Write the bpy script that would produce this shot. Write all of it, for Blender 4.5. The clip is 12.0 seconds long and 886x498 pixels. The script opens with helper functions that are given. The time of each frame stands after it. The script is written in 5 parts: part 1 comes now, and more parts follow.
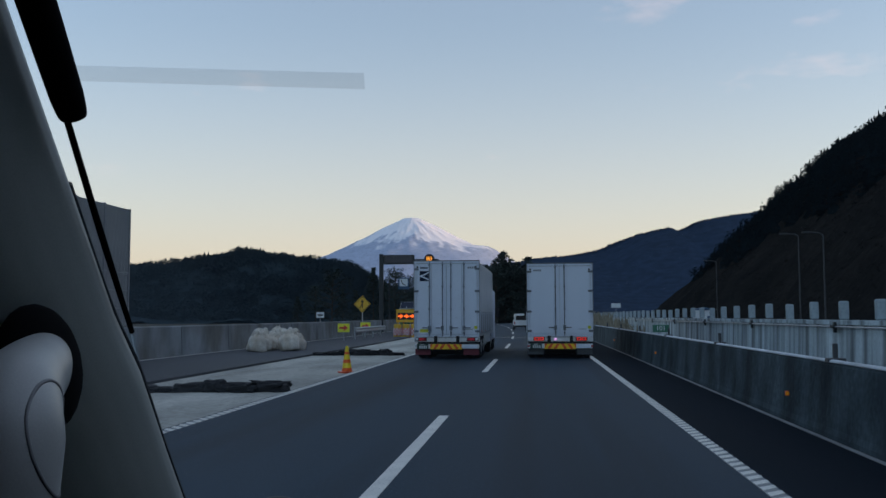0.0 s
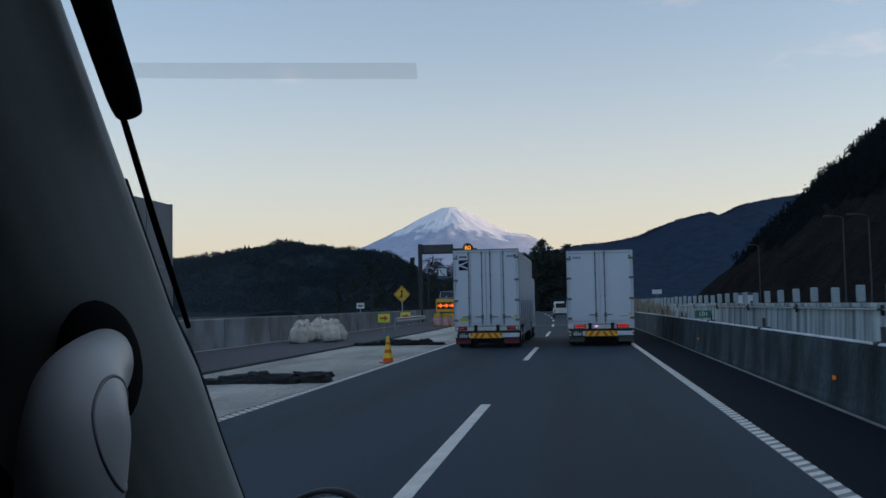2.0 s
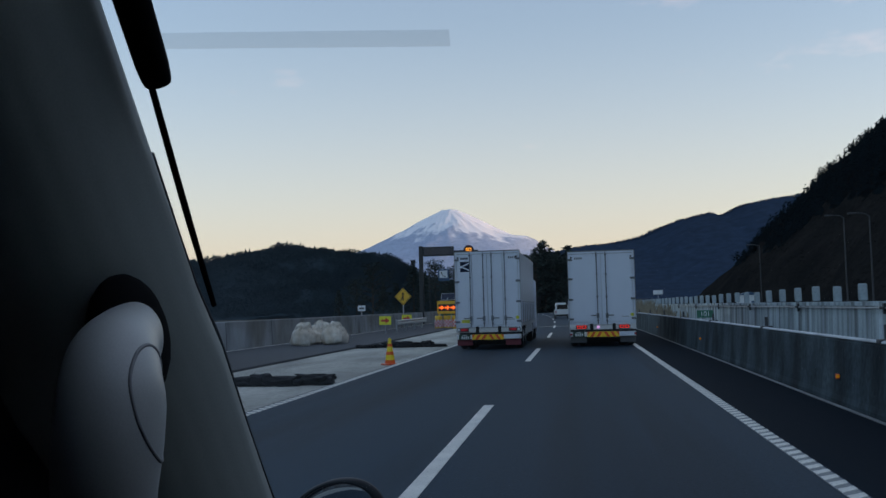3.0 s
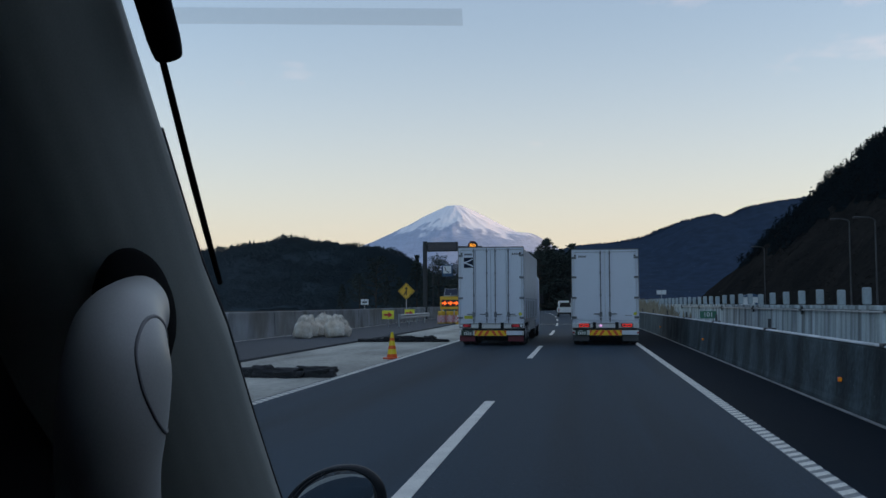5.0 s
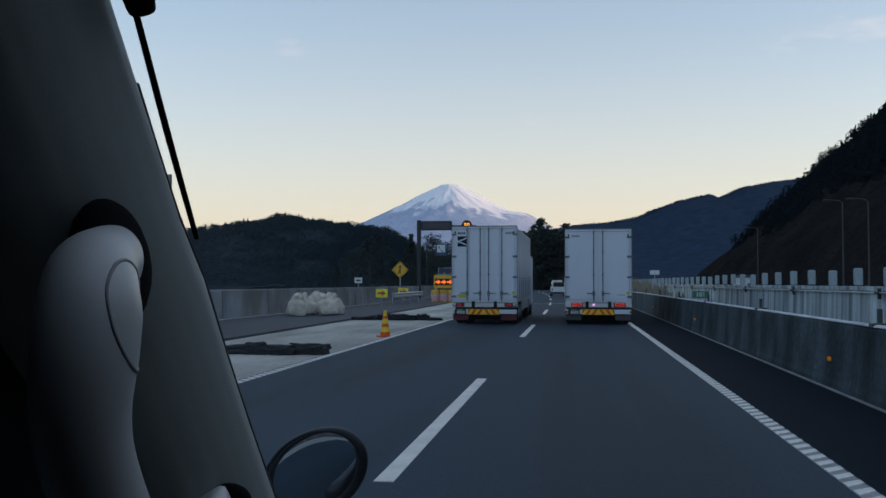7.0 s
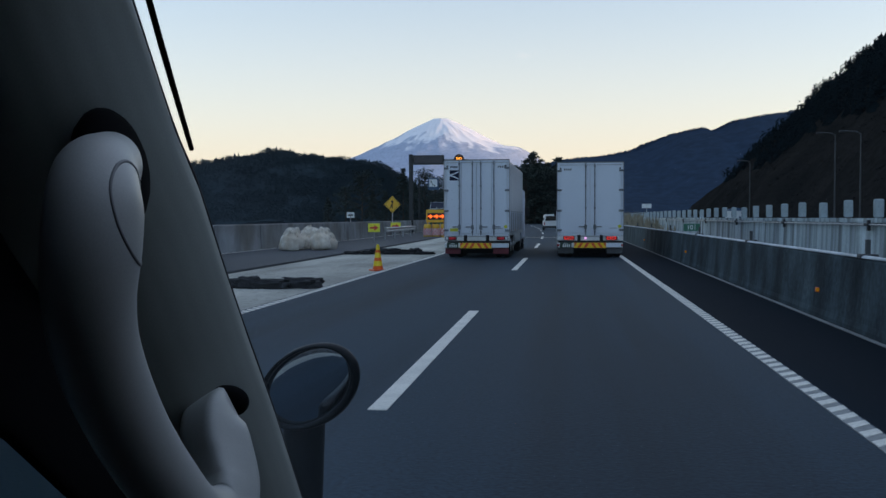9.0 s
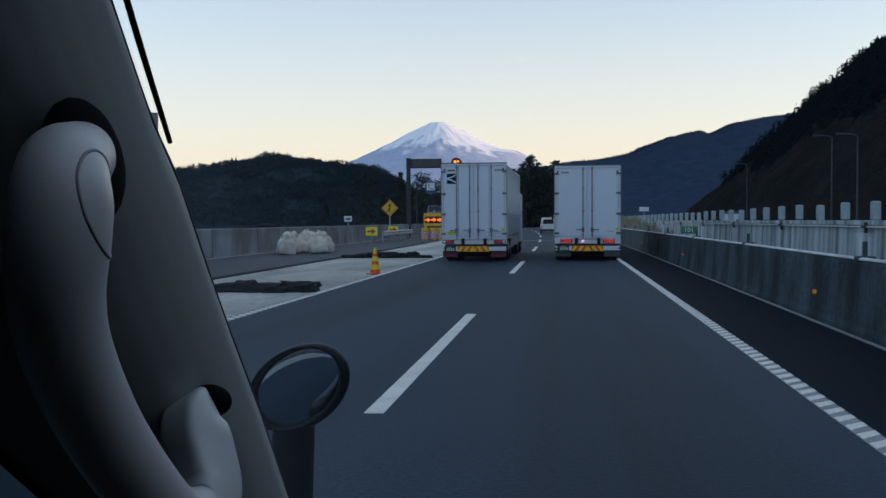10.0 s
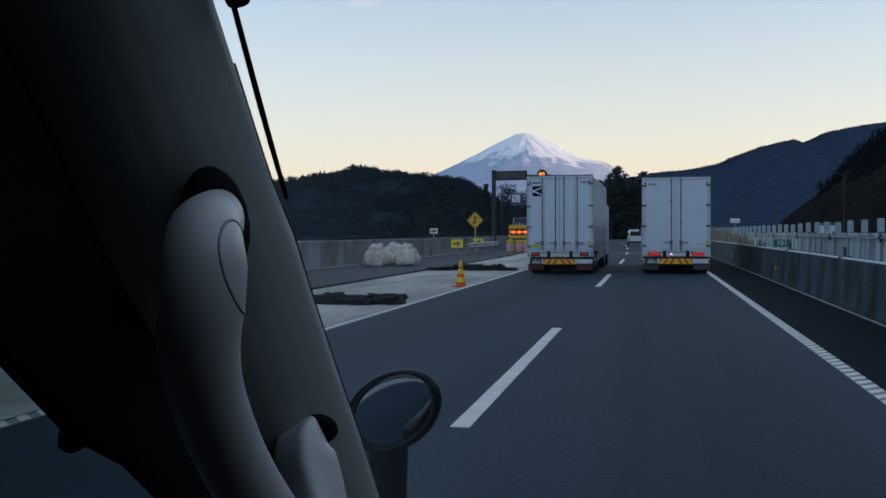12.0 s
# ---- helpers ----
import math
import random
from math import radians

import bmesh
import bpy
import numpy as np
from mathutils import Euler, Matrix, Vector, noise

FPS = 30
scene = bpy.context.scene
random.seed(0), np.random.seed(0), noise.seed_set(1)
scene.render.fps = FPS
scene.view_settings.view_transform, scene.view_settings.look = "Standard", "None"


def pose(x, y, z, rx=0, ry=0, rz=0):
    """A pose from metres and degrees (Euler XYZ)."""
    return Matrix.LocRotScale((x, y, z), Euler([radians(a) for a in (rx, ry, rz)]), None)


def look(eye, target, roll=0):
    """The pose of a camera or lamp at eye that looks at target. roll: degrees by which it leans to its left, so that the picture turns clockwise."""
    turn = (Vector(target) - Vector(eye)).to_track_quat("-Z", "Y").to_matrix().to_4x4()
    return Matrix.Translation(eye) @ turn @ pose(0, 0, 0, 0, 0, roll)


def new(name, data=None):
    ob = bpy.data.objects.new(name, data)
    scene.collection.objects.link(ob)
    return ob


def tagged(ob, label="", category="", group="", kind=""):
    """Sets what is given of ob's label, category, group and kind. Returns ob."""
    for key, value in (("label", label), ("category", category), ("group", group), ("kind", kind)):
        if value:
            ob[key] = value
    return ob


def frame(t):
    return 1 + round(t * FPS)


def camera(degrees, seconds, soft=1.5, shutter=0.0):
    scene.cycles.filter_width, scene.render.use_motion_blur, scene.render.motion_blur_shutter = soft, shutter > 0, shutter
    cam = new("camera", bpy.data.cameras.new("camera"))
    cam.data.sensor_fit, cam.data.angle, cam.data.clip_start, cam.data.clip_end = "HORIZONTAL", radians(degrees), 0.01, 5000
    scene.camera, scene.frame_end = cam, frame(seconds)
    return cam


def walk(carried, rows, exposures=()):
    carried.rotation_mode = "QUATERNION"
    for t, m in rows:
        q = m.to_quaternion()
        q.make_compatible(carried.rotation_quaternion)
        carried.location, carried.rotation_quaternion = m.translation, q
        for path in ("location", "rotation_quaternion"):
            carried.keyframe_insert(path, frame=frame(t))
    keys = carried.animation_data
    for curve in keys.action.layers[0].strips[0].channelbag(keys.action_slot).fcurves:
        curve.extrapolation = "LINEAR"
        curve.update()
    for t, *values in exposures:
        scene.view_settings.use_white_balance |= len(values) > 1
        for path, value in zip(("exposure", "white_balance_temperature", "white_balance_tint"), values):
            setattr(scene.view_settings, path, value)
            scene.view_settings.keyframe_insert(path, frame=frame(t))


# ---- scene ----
cam = camera(51, 12.0)
PATH = [
    # seconds, x, y, z, tilt, turn, roll
    (0.0, 0.015, 0.026, 1.623, 94.15, 5.70, -0.16),
    (0.5, 0.019, 0.028, 1.624, 93.87, 6.79, -0.56),
    (1.0, 0.018, 0.014, 1.628, 94.13, 7.02, -0.65),
    (1.5, 0.012, 0.015, 1.628, 93.51, 7.41, -0.73),
    (2.0, 0.003, 0.029, 1.624, 93.51, 8.08, -1.04),
    (2.5, 0.002, 0.016, 1.606, 93.98, 8.11, -1.35),
    (3.0, -0.021, 0.037, 1.604, 93.65, 8.11, -1.43),
    (3.2, -0.026, 0.046, 1.595, 92.99, 8.11, -1.39),
    (4.8, -0.025, 0.054, 1.588, 93.19, 8.45, -0.44),
    (5.0, -0.024, 0.039, 1.594, 93.38, 8.37, -0.23),
    (5.5, -0.018, -0.014, 1.611, 93.75, 8.16, 0.32),
    (6.0, -0.005, 0.004, 1.590, 93.56, 7.94, 0.23),
    (6.5, -0.004, 0.020, 1.584, 93.00, 7.86, 0.28),
    (7.0, -0.003, 0.024, 1.575, 92.09, 8.01, 0.10),
    (7.5, 0.005, 0.014, 1.566, 89.94, 7.84, 0.08),
    (7.7, 0.005, -0.001, 1.555, 89.15, 7.83, 0.08),
    (9.3, 0.010, -0.011, 1.553, 88.05, 7.46, -0.14),
    (9.5, 0.012, -0.010, 1.556, 88.17, 7.41, -0.11),
    (10.0, 0.016, 0.008, 1.545, 88.28, 7.40, -0.30),
    (10.5, 0.016, -0.009, 1.554, 88.49, 8.68, -0.35),
    (11.0, 0.010, -0.014, 1.560, 88.71, 10.96, -0.50),
    (11.5, 0.003, -0.032, 1.575, 88.81, 11.83, -0.32),
    (12.0, 0.021, -0.060, 1.578, 89.03, 12.65, -0.31),
]
CABIN = (0.006, 0.002, 1.556)  # the point in the cabin from which its parts are placed

walk(cam, [(t, pose(x, y, z, tilt, 0, turn) @ pose(0, 0, 0, 0, 0, roll)) for t, x, y, z, tilt, turn, roll in PATH],
     [(0, 1.81, 7300, 16), (3, 1.84, 7300, 16), (5, 1.90, 7400, 16), (7, 1.96, 7400, 16), (9.5, 2.17, 7350, 16), (10.2, 2.14, 7350, 16), (11, 2.05, 7400, 16), (12, 2.08, 7400, 16)])

# ---- light: clear sky shortly after dawn, the sun low behind the hills ----
SUN_EL, SUN_AZ = 3.5, 88.0
world = bpy.data.worlds.new("sky")
scene.world = world
world.use_nodes = True
wn = world.node_tree.nodes
wl = world.node_tree.links
sky = wn.new("ShaderNodeTexSky")
sky.sky_type = "NISHITA"
sky.sun_disc = False
sky.sun_elevation, sky.sun_rotation = radians(SUN_EL), radians(SUN_AZ)
sky.air_density, sky.dust_density, sky.ozone_density = 1.0, 1.4, 2.8
wn["Background"].inputs["Strength"].default_value = 0.15
# thin pinkish wisps of cloud high in the sky
co = wn.new("ShaderNodeTexCoord")
mp = wn.new("ShaderNodeMapping")
mp.inputs["Scale"].default_value, mp.inputs["Rotation"].default_value = (2.2, 2.2, 7.0), (0.0, 0.25, 0.5)
wl.new(co.outputs["Generated"], mp.inputs["Vector"])
wisp = wn.new("ShaderNodeTexNoise")
wisp.inputs["Scale"].default_value, wisp.inputs["Detail"].default_value, wisp.inputs["Roughness"].default_value = 1.9, 7, 0.58
wl.new(mp.outputs["Vector"], wisp.inputs["Vector"])
thin = wn.new("ShaderNodeMapRange")
thin.inputs["From Min"].default_value, thin.inputs["From Max"].default_value = 0.60, 0.85
thin.inputs["To Max"].default_value = 0.42
wl.new(wisp.outputs["Fac"], thin.inputs["Value"])
cloud = wn.new("ShaderNodeMix")
cloud.data_type = "RGBA"
wl.new(thin.outputs["Result"], cloud.inputs["Factor"])
# a thin even veil of high haze
veil = wn.new("ShaderNodeMix")
veil.data_type = "RGBA"
# denser and warmer towards the horizon all round
split = wn.new("ShaderNodeSeparateXYZ")
wl.new(co.outputs["Generated"], split.inputs["Vector"])
low = wn.new("ShaderNodeMapRange")
low.interpolation_type = "SMOOTHSTEP"
low.inputs["From Min"].default_value, low.inputs["From Max"].default_value = 0.0, 0.34
low.inputs["To Min"].default_value, low.inputs["To Max"].default_value = 0.57, 0.21
wl.new(split.outputs["Z"], low.inputs["Value"])
wl.new(low.outputs["Result"], veil.inputs["Factor"])
tone = wn.new("ShaderNodeMapRange")
tone.inputs["From Min"].default_value, tone.inputs["From Max"].default_value = 0.02, 0.30
wl.new(split.outputs["Z"], tone.inputs["Value"])
haze = wn.new("ShaderNodeMix")
haze.data_type = "RGBA"
haze.inputs["A"].default_value, haze.inputs["B"].default_value = (1.72, 1.57, 1.52, 1), (1.42, 1.46, 1.52, 1)
wl.new(tone.outputs["Result"], haze.inputs["Factor"])
# the warm glow belongs to the sunward half; the sky behind and overhead is cooler
side = wn.new("ShaderNodeMapRange")
side.interpolation_type = "SMOOTHSTEP"
side.inputs["From Min"].default_value, side.inputs["From Max"].default_value = 0.55, -0.25
wl.new(split.outputs["Y"], side.inputs["Value"])
cool = wn.new("ShaderNodeMix")
cool.data_type = "RGBA"
cool.inputs["B"].default_value = (1.16, 1.54, 1.98, 1)
wl.new(side.outputs["Result"], cool.inputs["Factor"])
wl.new(haze.outputs["Result"], cool.inputs["A"])
wl.new(cool.outputs["Result"], veil.inputs["B"])
wl.new(sky.outputs["Color"], veil.inputs["A"])
wl.new(veil.outputs["Result"], cloud.inputs["A"])
cloud.inputs["B"].default_value = (2.6, 2.0, 1.9, 1)
wl.new(cloud.outputs["Result"], wn["Background"].inputs["Color"])
sun = new("sun", bpy.data.lights.new("sun", "SUN"))
sun.data.energy, sun.data.angle, sun.data.color = 0.7, radians(0.5), (1.0, 0.78, 0.62)
sun_dir = Vector((math.sin(radians(SUN_AZ)) * math.cos(radians(SUN_EL)), math.cos(radians(SUN_AZ)) * math.cos(radians(SUN_EL)), math.sin(radians(SUN_EL))))
sun.matrix_world = look(sun_dir * 100, (0, 0, 0))


# ---- materials ----
def material(name, base, rough=0.6, metal=0.0, vary=0.15, scale=1.0, bump=0.0, bump_scale=20.0, second=None, blend=0.4, stretch=(1, 1, 1),
             emit=None, emit_strength=0.0, spec=0.5, per_object=0.0, streaks=0.0, streak_map=(1, 1, 1)):
    """A surface with broad patches (second colour) and fine grain."""
    m = bpy.data.materials.new(name)
    m.use_nodes = True
    nt = m.node_tree
    nd, ln = nt.nodes, nt.links
    b = nd["Principled BSDF"]
    b.inputs["Metallic"].default_value = metal
    b.inputs["Specular IOR Level"].default_value = spec
    tc = nd.new("ShaderNodeTexCoord")
    mp = nd.new("ShaderNodeMapping")
    mp.inputs["Scale"].default_value = stretch
    ln.new(tc.outputs["Object"], mp.inputs["Vector"])
    broad = nd.new("ShaderNodeTexNoise")
    broad.inputs["Scale"].default_value = scale
    broad.inputs["Detail"].default_value = 6
    ln.new(mp.outputs["Vector"], broad.inputs["Vector"])
    fine = nd.new("ShaderNodeTexNoise")
    fine.inputs["Scale"].default_value = bump_scale
    fine.inputs["Detail"].default_value = 3
    ln.new(tc.outputs["Object"], fine.inputs["Vector"])
    ramp = nd.new("ShaderNodeValToRGB")
    s2 = second or tuple(c * (1 - vary) for c in base)
    ramp.color_ramp.elements[0].position, ramp.color_ramp.elements[1].position = 0.5 - blend / 2, 0.5 + blend / 2
    ramp.color_ramp.elements[0].color, ramp.color_ramp.elements[1].color = (*s2, 1), (*base, 1)
    ln.new(broad.outputs["Fac"], ramp.inputs["Fac"])
    mul = nd.new("ShaderNodeMix")
    mul.data_type, mul.blend_type = "RGBA", "MULTIPLY"
    mul.inputs["Factor"].default_value = 1.0
    mr = nd.new("ShaderNodeMapRange")
    mr.inputs["To Min"].default_value, mr.inputs["To Max"].default_value = 1 - vary, 1 + vary
    mr.inputs["From Min"].default_value, mr.inputs["From Max"].default_value = 0.3, 0.7
    ln.new(fine.outputs["Fac"], mr.inputs["Value"])
    grain = mr.outputs["Result"]
    if per_object:
        oi = nd.new("ShaderNodeObjectInfo")
        r2 = nd.new("ShaderNodeMapRange")
        r2.inputs["To Min"].default_value, r2.inputs["To Max"].default_value = 1 - per_object, 1 + per_object
        ln.new(oi.outputs["Random"], r2.inputs["Value"])
        mm = nd.new("ShaderNodeMath")
        mm.operation = "MULTIPLY"
        ln.new(grain, mm.inputs[0])
        ln.new(r2.outputs["Result"], mm.inputs[1])
        grain = mm.outputs[0]
    if streaks:
        smap = nd.new("ShaderNodeMapping")
        smap.inputs["Scale"].default_value = streak_map
        ln.new(tc.outputs["Object"], smap.inputs["Vector"])
        sn = nd.new("ShaderNodeTexNoise")
        sn.inputs["Scale"].default_value = 1.0
        sn.inputs["Detail"].default_value = 4
        ln.new(smap.outputs["Vector"], sn.inputs["Vector"])
        sr = nd.new("ShaderNodeMapRange")
        sr.inputs["From Min"].default_value, sr.inputs["From Max"].default_value = 0.36, 0.56
        sr.inputs["To Min"].default_value, sr.inputs["To Max"].default_value = 1 - streaks, 1 + streaks * 0.45
        ln.new(sn.outputs["Fac"], sr.inputs["Value"])
        ms = nd.new("ShaderNodeMath")
        ms.operation = "MULTIPLY"
        ln.new(grain, ms.inputs[0])
        ln.new(sr.outputs["Result"], ms.inputs[1])
        grain = ms.outputs[0]
    ln.new(ramp.outputs["Color"], mul.inputs["A"])
    ln.new(grain, mul.inputs["B"])
    ln.new(mul.outputs["Result"], b.inputs["Base Color"])
    rr = nd.new("ShaderNodeMapRange")
    rr.inputs["To Min"].default_value, rr.inputs["To Max"].default_value = max(0, rough - 0.08), min(1, rough + 0.08)
    ln.new(broad.outputs["Fac"], rr.inputs["Value"])
    ln.new(rr.outputs["Result"], b.inputs["Roughness"])
    if bump:
        bp = nd.new("ShaderNodeBump")
        bp.inputs["Strength"].default_value = bump
        bp.inputs["Distance"].default_value = 0.3 / bump_scale
        ln.new(fine.outputs["Fac"], bp.inputs["Height"])
        ln.new(bp.outputs["Normal"], b.inputs["Normal"])
    if emit:
        b.inputs["Emission Color"].default_value = (*emit, 1)
        b.inputs["Emission Strength"].default_value = emit_strength
    return m


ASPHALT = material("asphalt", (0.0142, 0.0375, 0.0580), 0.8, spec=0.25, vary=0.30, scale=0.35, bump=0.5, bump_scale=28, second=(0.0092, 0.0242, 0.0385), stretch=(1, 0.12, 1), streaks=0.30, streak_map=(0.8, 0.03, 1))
ASPHALT_DARK = material("new_asphalt", (0.0068, 0.0135, 0.0210), 0.95, spec=0.04, vary=0.2, scale=0.5, bump=0.5, bump_scale=70, second=(0.0060, 0.0108, 0.0160), stretch=(1, 0.2, 1))
ASPHALT_OLD = material("worn_asphalt", (0.043, 0.049, 0.058), 0.85, vary=0.2, scale=0.4, bump=0.4, bump_scale=50, second=(0.032, 0.037, 0.044), stretch=(1, 0.2, 1))
MILLED = material("milled_concrete", (0.50, 0.49, 0.43), 0.92, vary=0.24, scale=0.6, bump=0.5, bump_scale=12, second=(0.25, 0.245, 0.215), blend=0.34, stretch=(1, 0.3, 1))
PAINT = material("road_paint", (0.78, 0.75, 0.68), 0.65, vary=0.12, scale=2.0, bump=0.2, bump_scale=50, second=(0.58, 0.56, 0.51))
PAINT_GREY = material("grey_paint", (0.28, 0.29, 0.29), 0.7, vary=0.2, scale=2.5, bump=0.2, bump_scale=50, second=(0.17, 0.18, 0.18))
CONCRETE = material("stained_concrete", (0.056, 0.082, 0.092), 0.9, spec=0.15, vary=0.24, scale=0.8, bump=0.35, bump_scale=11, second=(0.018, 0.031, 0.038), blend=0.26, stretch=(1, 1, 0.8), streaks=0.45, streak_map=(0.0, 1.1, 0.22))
PARAPET_CONCRETE = material("parapet_concrete", (0.27, 0.295, 0.31), 0.88, vary=0.10, scale=0.45, bump=0.3, bump_scale=14, second=(0.155, 0.15, 0.138), blend=0.3, stretch=(1, 1, 0.9), streaks=0.26, streak_map=(0.0, 0.8, 0.4))
CONCRETE_PALE = material("pale_concrete", (0.40, 0.47, 0.49), 0.85, vary=0.10, scale=0.8, bump=0.3, bump_scale=14, second=(0.22, 0.27, 0.29), blend=0.4, stretch=(1, 1, 0.4), streaks=0.62, streak_map=(0.0, 2.0, 0.12))
WALL_PANEL = material("ribbed_panel", (0.42, 0.42, 0.41), 0.55, metal=0.25, vary=0.08, scale=0.8, second=(0.33, 0.33, 0.33), per_object=0.07)
COPING = material("pale_coping", (0.50, 0.54, 0.57), 0.6, vary=0.10, scale=1.2, second=(0.34, 0.37, 0.39), streaks=0.2, streak_map=(0, 1.2, 0))
STEEL = material("galvanised_steel", (0.50, 0.52, 0.54), 0.45, metal=0.8, vary=0.1, scale=3, second=(0.36, 0.38, 0.40))
STEEL_DARK = material("dark_steel", (0.035, 0.04, 0.045), 0.55, metal=0.4, vary=0.1, scale=4)
TRUCK_WHITE = material("truck_white", (0.72, 0.775, 0.855), 0.45, vary=0.015, scale=0.9, bump_scale=2, second=(0.64, 0.69, 0.765), blend=0.6, stretch=(1, 1, 0.4))
TRUCK_SIDE = material("truck_aluminium", (0.72, 0.74, 0.75), 0.35, metal=0.2, vary=0.05, scale=1.2, second=(0.62, 0.64, 0.65))
TRUCK_GREY = material("truck_fitting", (0.34, 0.35, 0.36), 0.45, metal=0.5, vary=0.1, scale=5)
ROD_PALE = material("pale_rod", (0.20, 0.22, 0.25), 0.5, metal=0.3, vary=0.12, scale=5)
LOCK_ROD = material("weathered_rod", (0.17, 0.18, 0.19), 0.5, metal=0.4, vary=0.15, scale=5)
MAST_GREY = material("mast_paint", (0.045, 0.05, 0.055), 0.6, vary=0.1, scale=3)
CHASSIS = material("chassis_black", (0.015, 0.015, 0.017), 0.7, vary=0.2, scale=3)
RUBBER = material("rubber", (0.014, 0.014, 0.015), 0.85, vary=0.2, scale=6)
RED_FLAP = material("red_mudflap", (0.19, 0.030, 0.042), 0.7, vary=0.15, scale=3)
REFLECT_YELLOW = material("reflective_yellow", (1.0, 0.60, 0.02), 0.35, vary=0.05, scale=6)
REFLECT_RED = material("reflective_red", (0.85, 0.095, 0.02), 0.35, vary=0.05, scale=6)
LAMP_RED = material("tail_lamp_red", (0.35, 0.01, 0.02), 0.2, vary=0.05, scale=6)
LAMP_RED_DIM = material("tail_lamp_dim", (0.55, 0.02, 0.04), 0.2, vary=0.05, scale=6, emit=(1, 0.05, 0.06), emit_strength=0.012)
FLAP_GREY = material("grey_mudflap", (0.075, 0.08, 0.085), 0.7, vary=0.15, scale=3)
SIDE_GATE = material("side_gate", (0.36, 0.38, 0.40), 0.45, metal=0.2, vary=0.06, scale=1.4)
LAMP_RED_LIT = material("tail_lamp_lit", (0.6, 0.02, 0.03), 0.2, emit=(1, 0.06, 0.05), emit_strength=0.22)
LAMP_WHITE_LIT = material("plate_lamp", (0.5, 0.3, 0.5), 0.2, emit=(0.75, 0.4, 0.9), emit_strength=0.22)
NAVY = material("navy_film", (0.008, 0.016, 0.04), 0.7, spec=0.2, vary=0.1, scale=5)
PLATE_GREEN = material("plate_green", (0.012, 0.045, 0.03), 0.5, vary=0.1, scale=5)
PLATE_BAR = material("plate_bar", (0.6, 0.62, 0.6), 0.5, vary=0.05, scale=5)
STICKER = material("yellow_sticker", (0.65, 0.62, 0.05), 0.5, vary=0.1, scale=5)
CONE_ORANGE = material("cone_orange", (0.95, 0.13, 0.012), 0.5, vary=0.08, scale=9)
CONE_YELLOW = material("cone_yellow", (0.95, 0.68, 0.03), 0.35, vary=0.06, scale=9)
SACK = material("woven_sack", (0.74, 0.70, 0.63), 0.85, vary=0.12, scale=1.8, bump=0.6, bump_scale=9, second=(0.50, 0.40, 0.30), per_object=0.12)
SANDBAG = material("black_sandbag", (0.016, 0.017, 0.019), 0.8, vary=0.25, scale=6, bump=0.5, bump_scale=20)
SIGN_YELLOW = material("sign_yellow", (0.75, 0.42, 0.03), 0.5, vary=0.06, scale=3)
SIGN_BRIGHT = material("sign_lemon", (0.85, 0.80, 0.06), 0.5, vary=0.05, scale=3)
SIGN_RED = material("sign_red", (0.65, 0.05, 0.04), 0.5, vary=0.05, scale=3)
SIGN_BLACK = material("sign_black", (0.015, 0.015, 0.017), 0.55, vary=0.1, scale=4)
SIGN_BLUE = material("sign_blue", (0.03, 0.09, 0.17), 0.5, vary=0.08, scale=3)
SIGN_WHITE = material("sign_white", (0.72, 0.76, 0.78), 0.5, vary=0.06, scale=3)
LED_AMBER = material("led_amber", (0.8, 0.4, 0.05), 0.4, emit=(1.0, 0.36, 0.03), emit_strength=0.38)
LED_ORANGE = material("led_orange", (0.9, 0.2, 0.03), 0.4, emit=(1.0, 0.13, 0.015), emit_strength=0.33)
SOLAR = material("solar_cell", (0.012, 0.018, 0.04), 0.25, vary=0.2, scale=4)
NET_GREEN = material("green_net", (0.03, 0.20, 0.11), 0.8, vary=0.2, scale=2, second=(0.02, 0.12, 0.07))
PLASTIC_YELLOW = material("yellow_plastic", (0.70, 0.40, 0.03), 0.5, vary=0.1, scale=4)
# faint emission added for the light a reflector throws back
REFLECTOR_GLOW = material("amber_reflector_glow", (0.95, 0.36, 0.02), 0.25, emit=(1.0, 0.34, 0.02), emit_strength=0.02)
VAN_WHITE = material("van_white", (0.72, 0.73, 0.73), 0.35, vary=0.04, scale=2)
GLASS_DARK = material("tinted_glass", (0.012, 0.014, 0.016), 0.08, vary=0.1, scale=2)
BARK = material("bark", (0.06, 0.045, 0.035), 0.95, vary=0.3, scale=2, bump=0.5, bump_scale=12)
NEEDLES = material("conifer_needles", (0.042, 0.064, 0.058), 0.85, vary=0.3, scale=0.6, bump_scale=3, second=(0.024, 0.034, 0.028), per_object=0.2, spec=0.2)
# distance haze is mixed into these two colours as a blue tint
FAR_RIDGE_HAZED = material("hazed_distant_forest", (0.017, 0.037, 0.068), 0.95, vary=0.2, scale=0.006, bump_scale=0.05, second=(0.014, 0.031, 0.058), spec=0.1)
WOOD_HAZED = material("hazed_evergreen_wood", (0.046, 0.080, 0.098), 0.95, vary=0.10, scale=0.022, bump_scale=0.25, second=(0.034, 0.060, 0.075), spec=0.1)
# a darker copy of that wood, left without the haze
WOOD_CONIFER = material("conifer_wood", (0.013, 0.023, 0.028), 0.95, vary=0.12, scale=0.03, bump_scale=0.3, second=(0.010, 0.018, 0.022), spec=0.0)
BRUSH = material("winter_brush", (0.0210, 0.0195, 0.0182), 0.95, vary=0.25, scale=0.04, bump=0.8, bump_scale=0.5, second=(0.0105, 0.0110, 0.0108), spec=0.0)


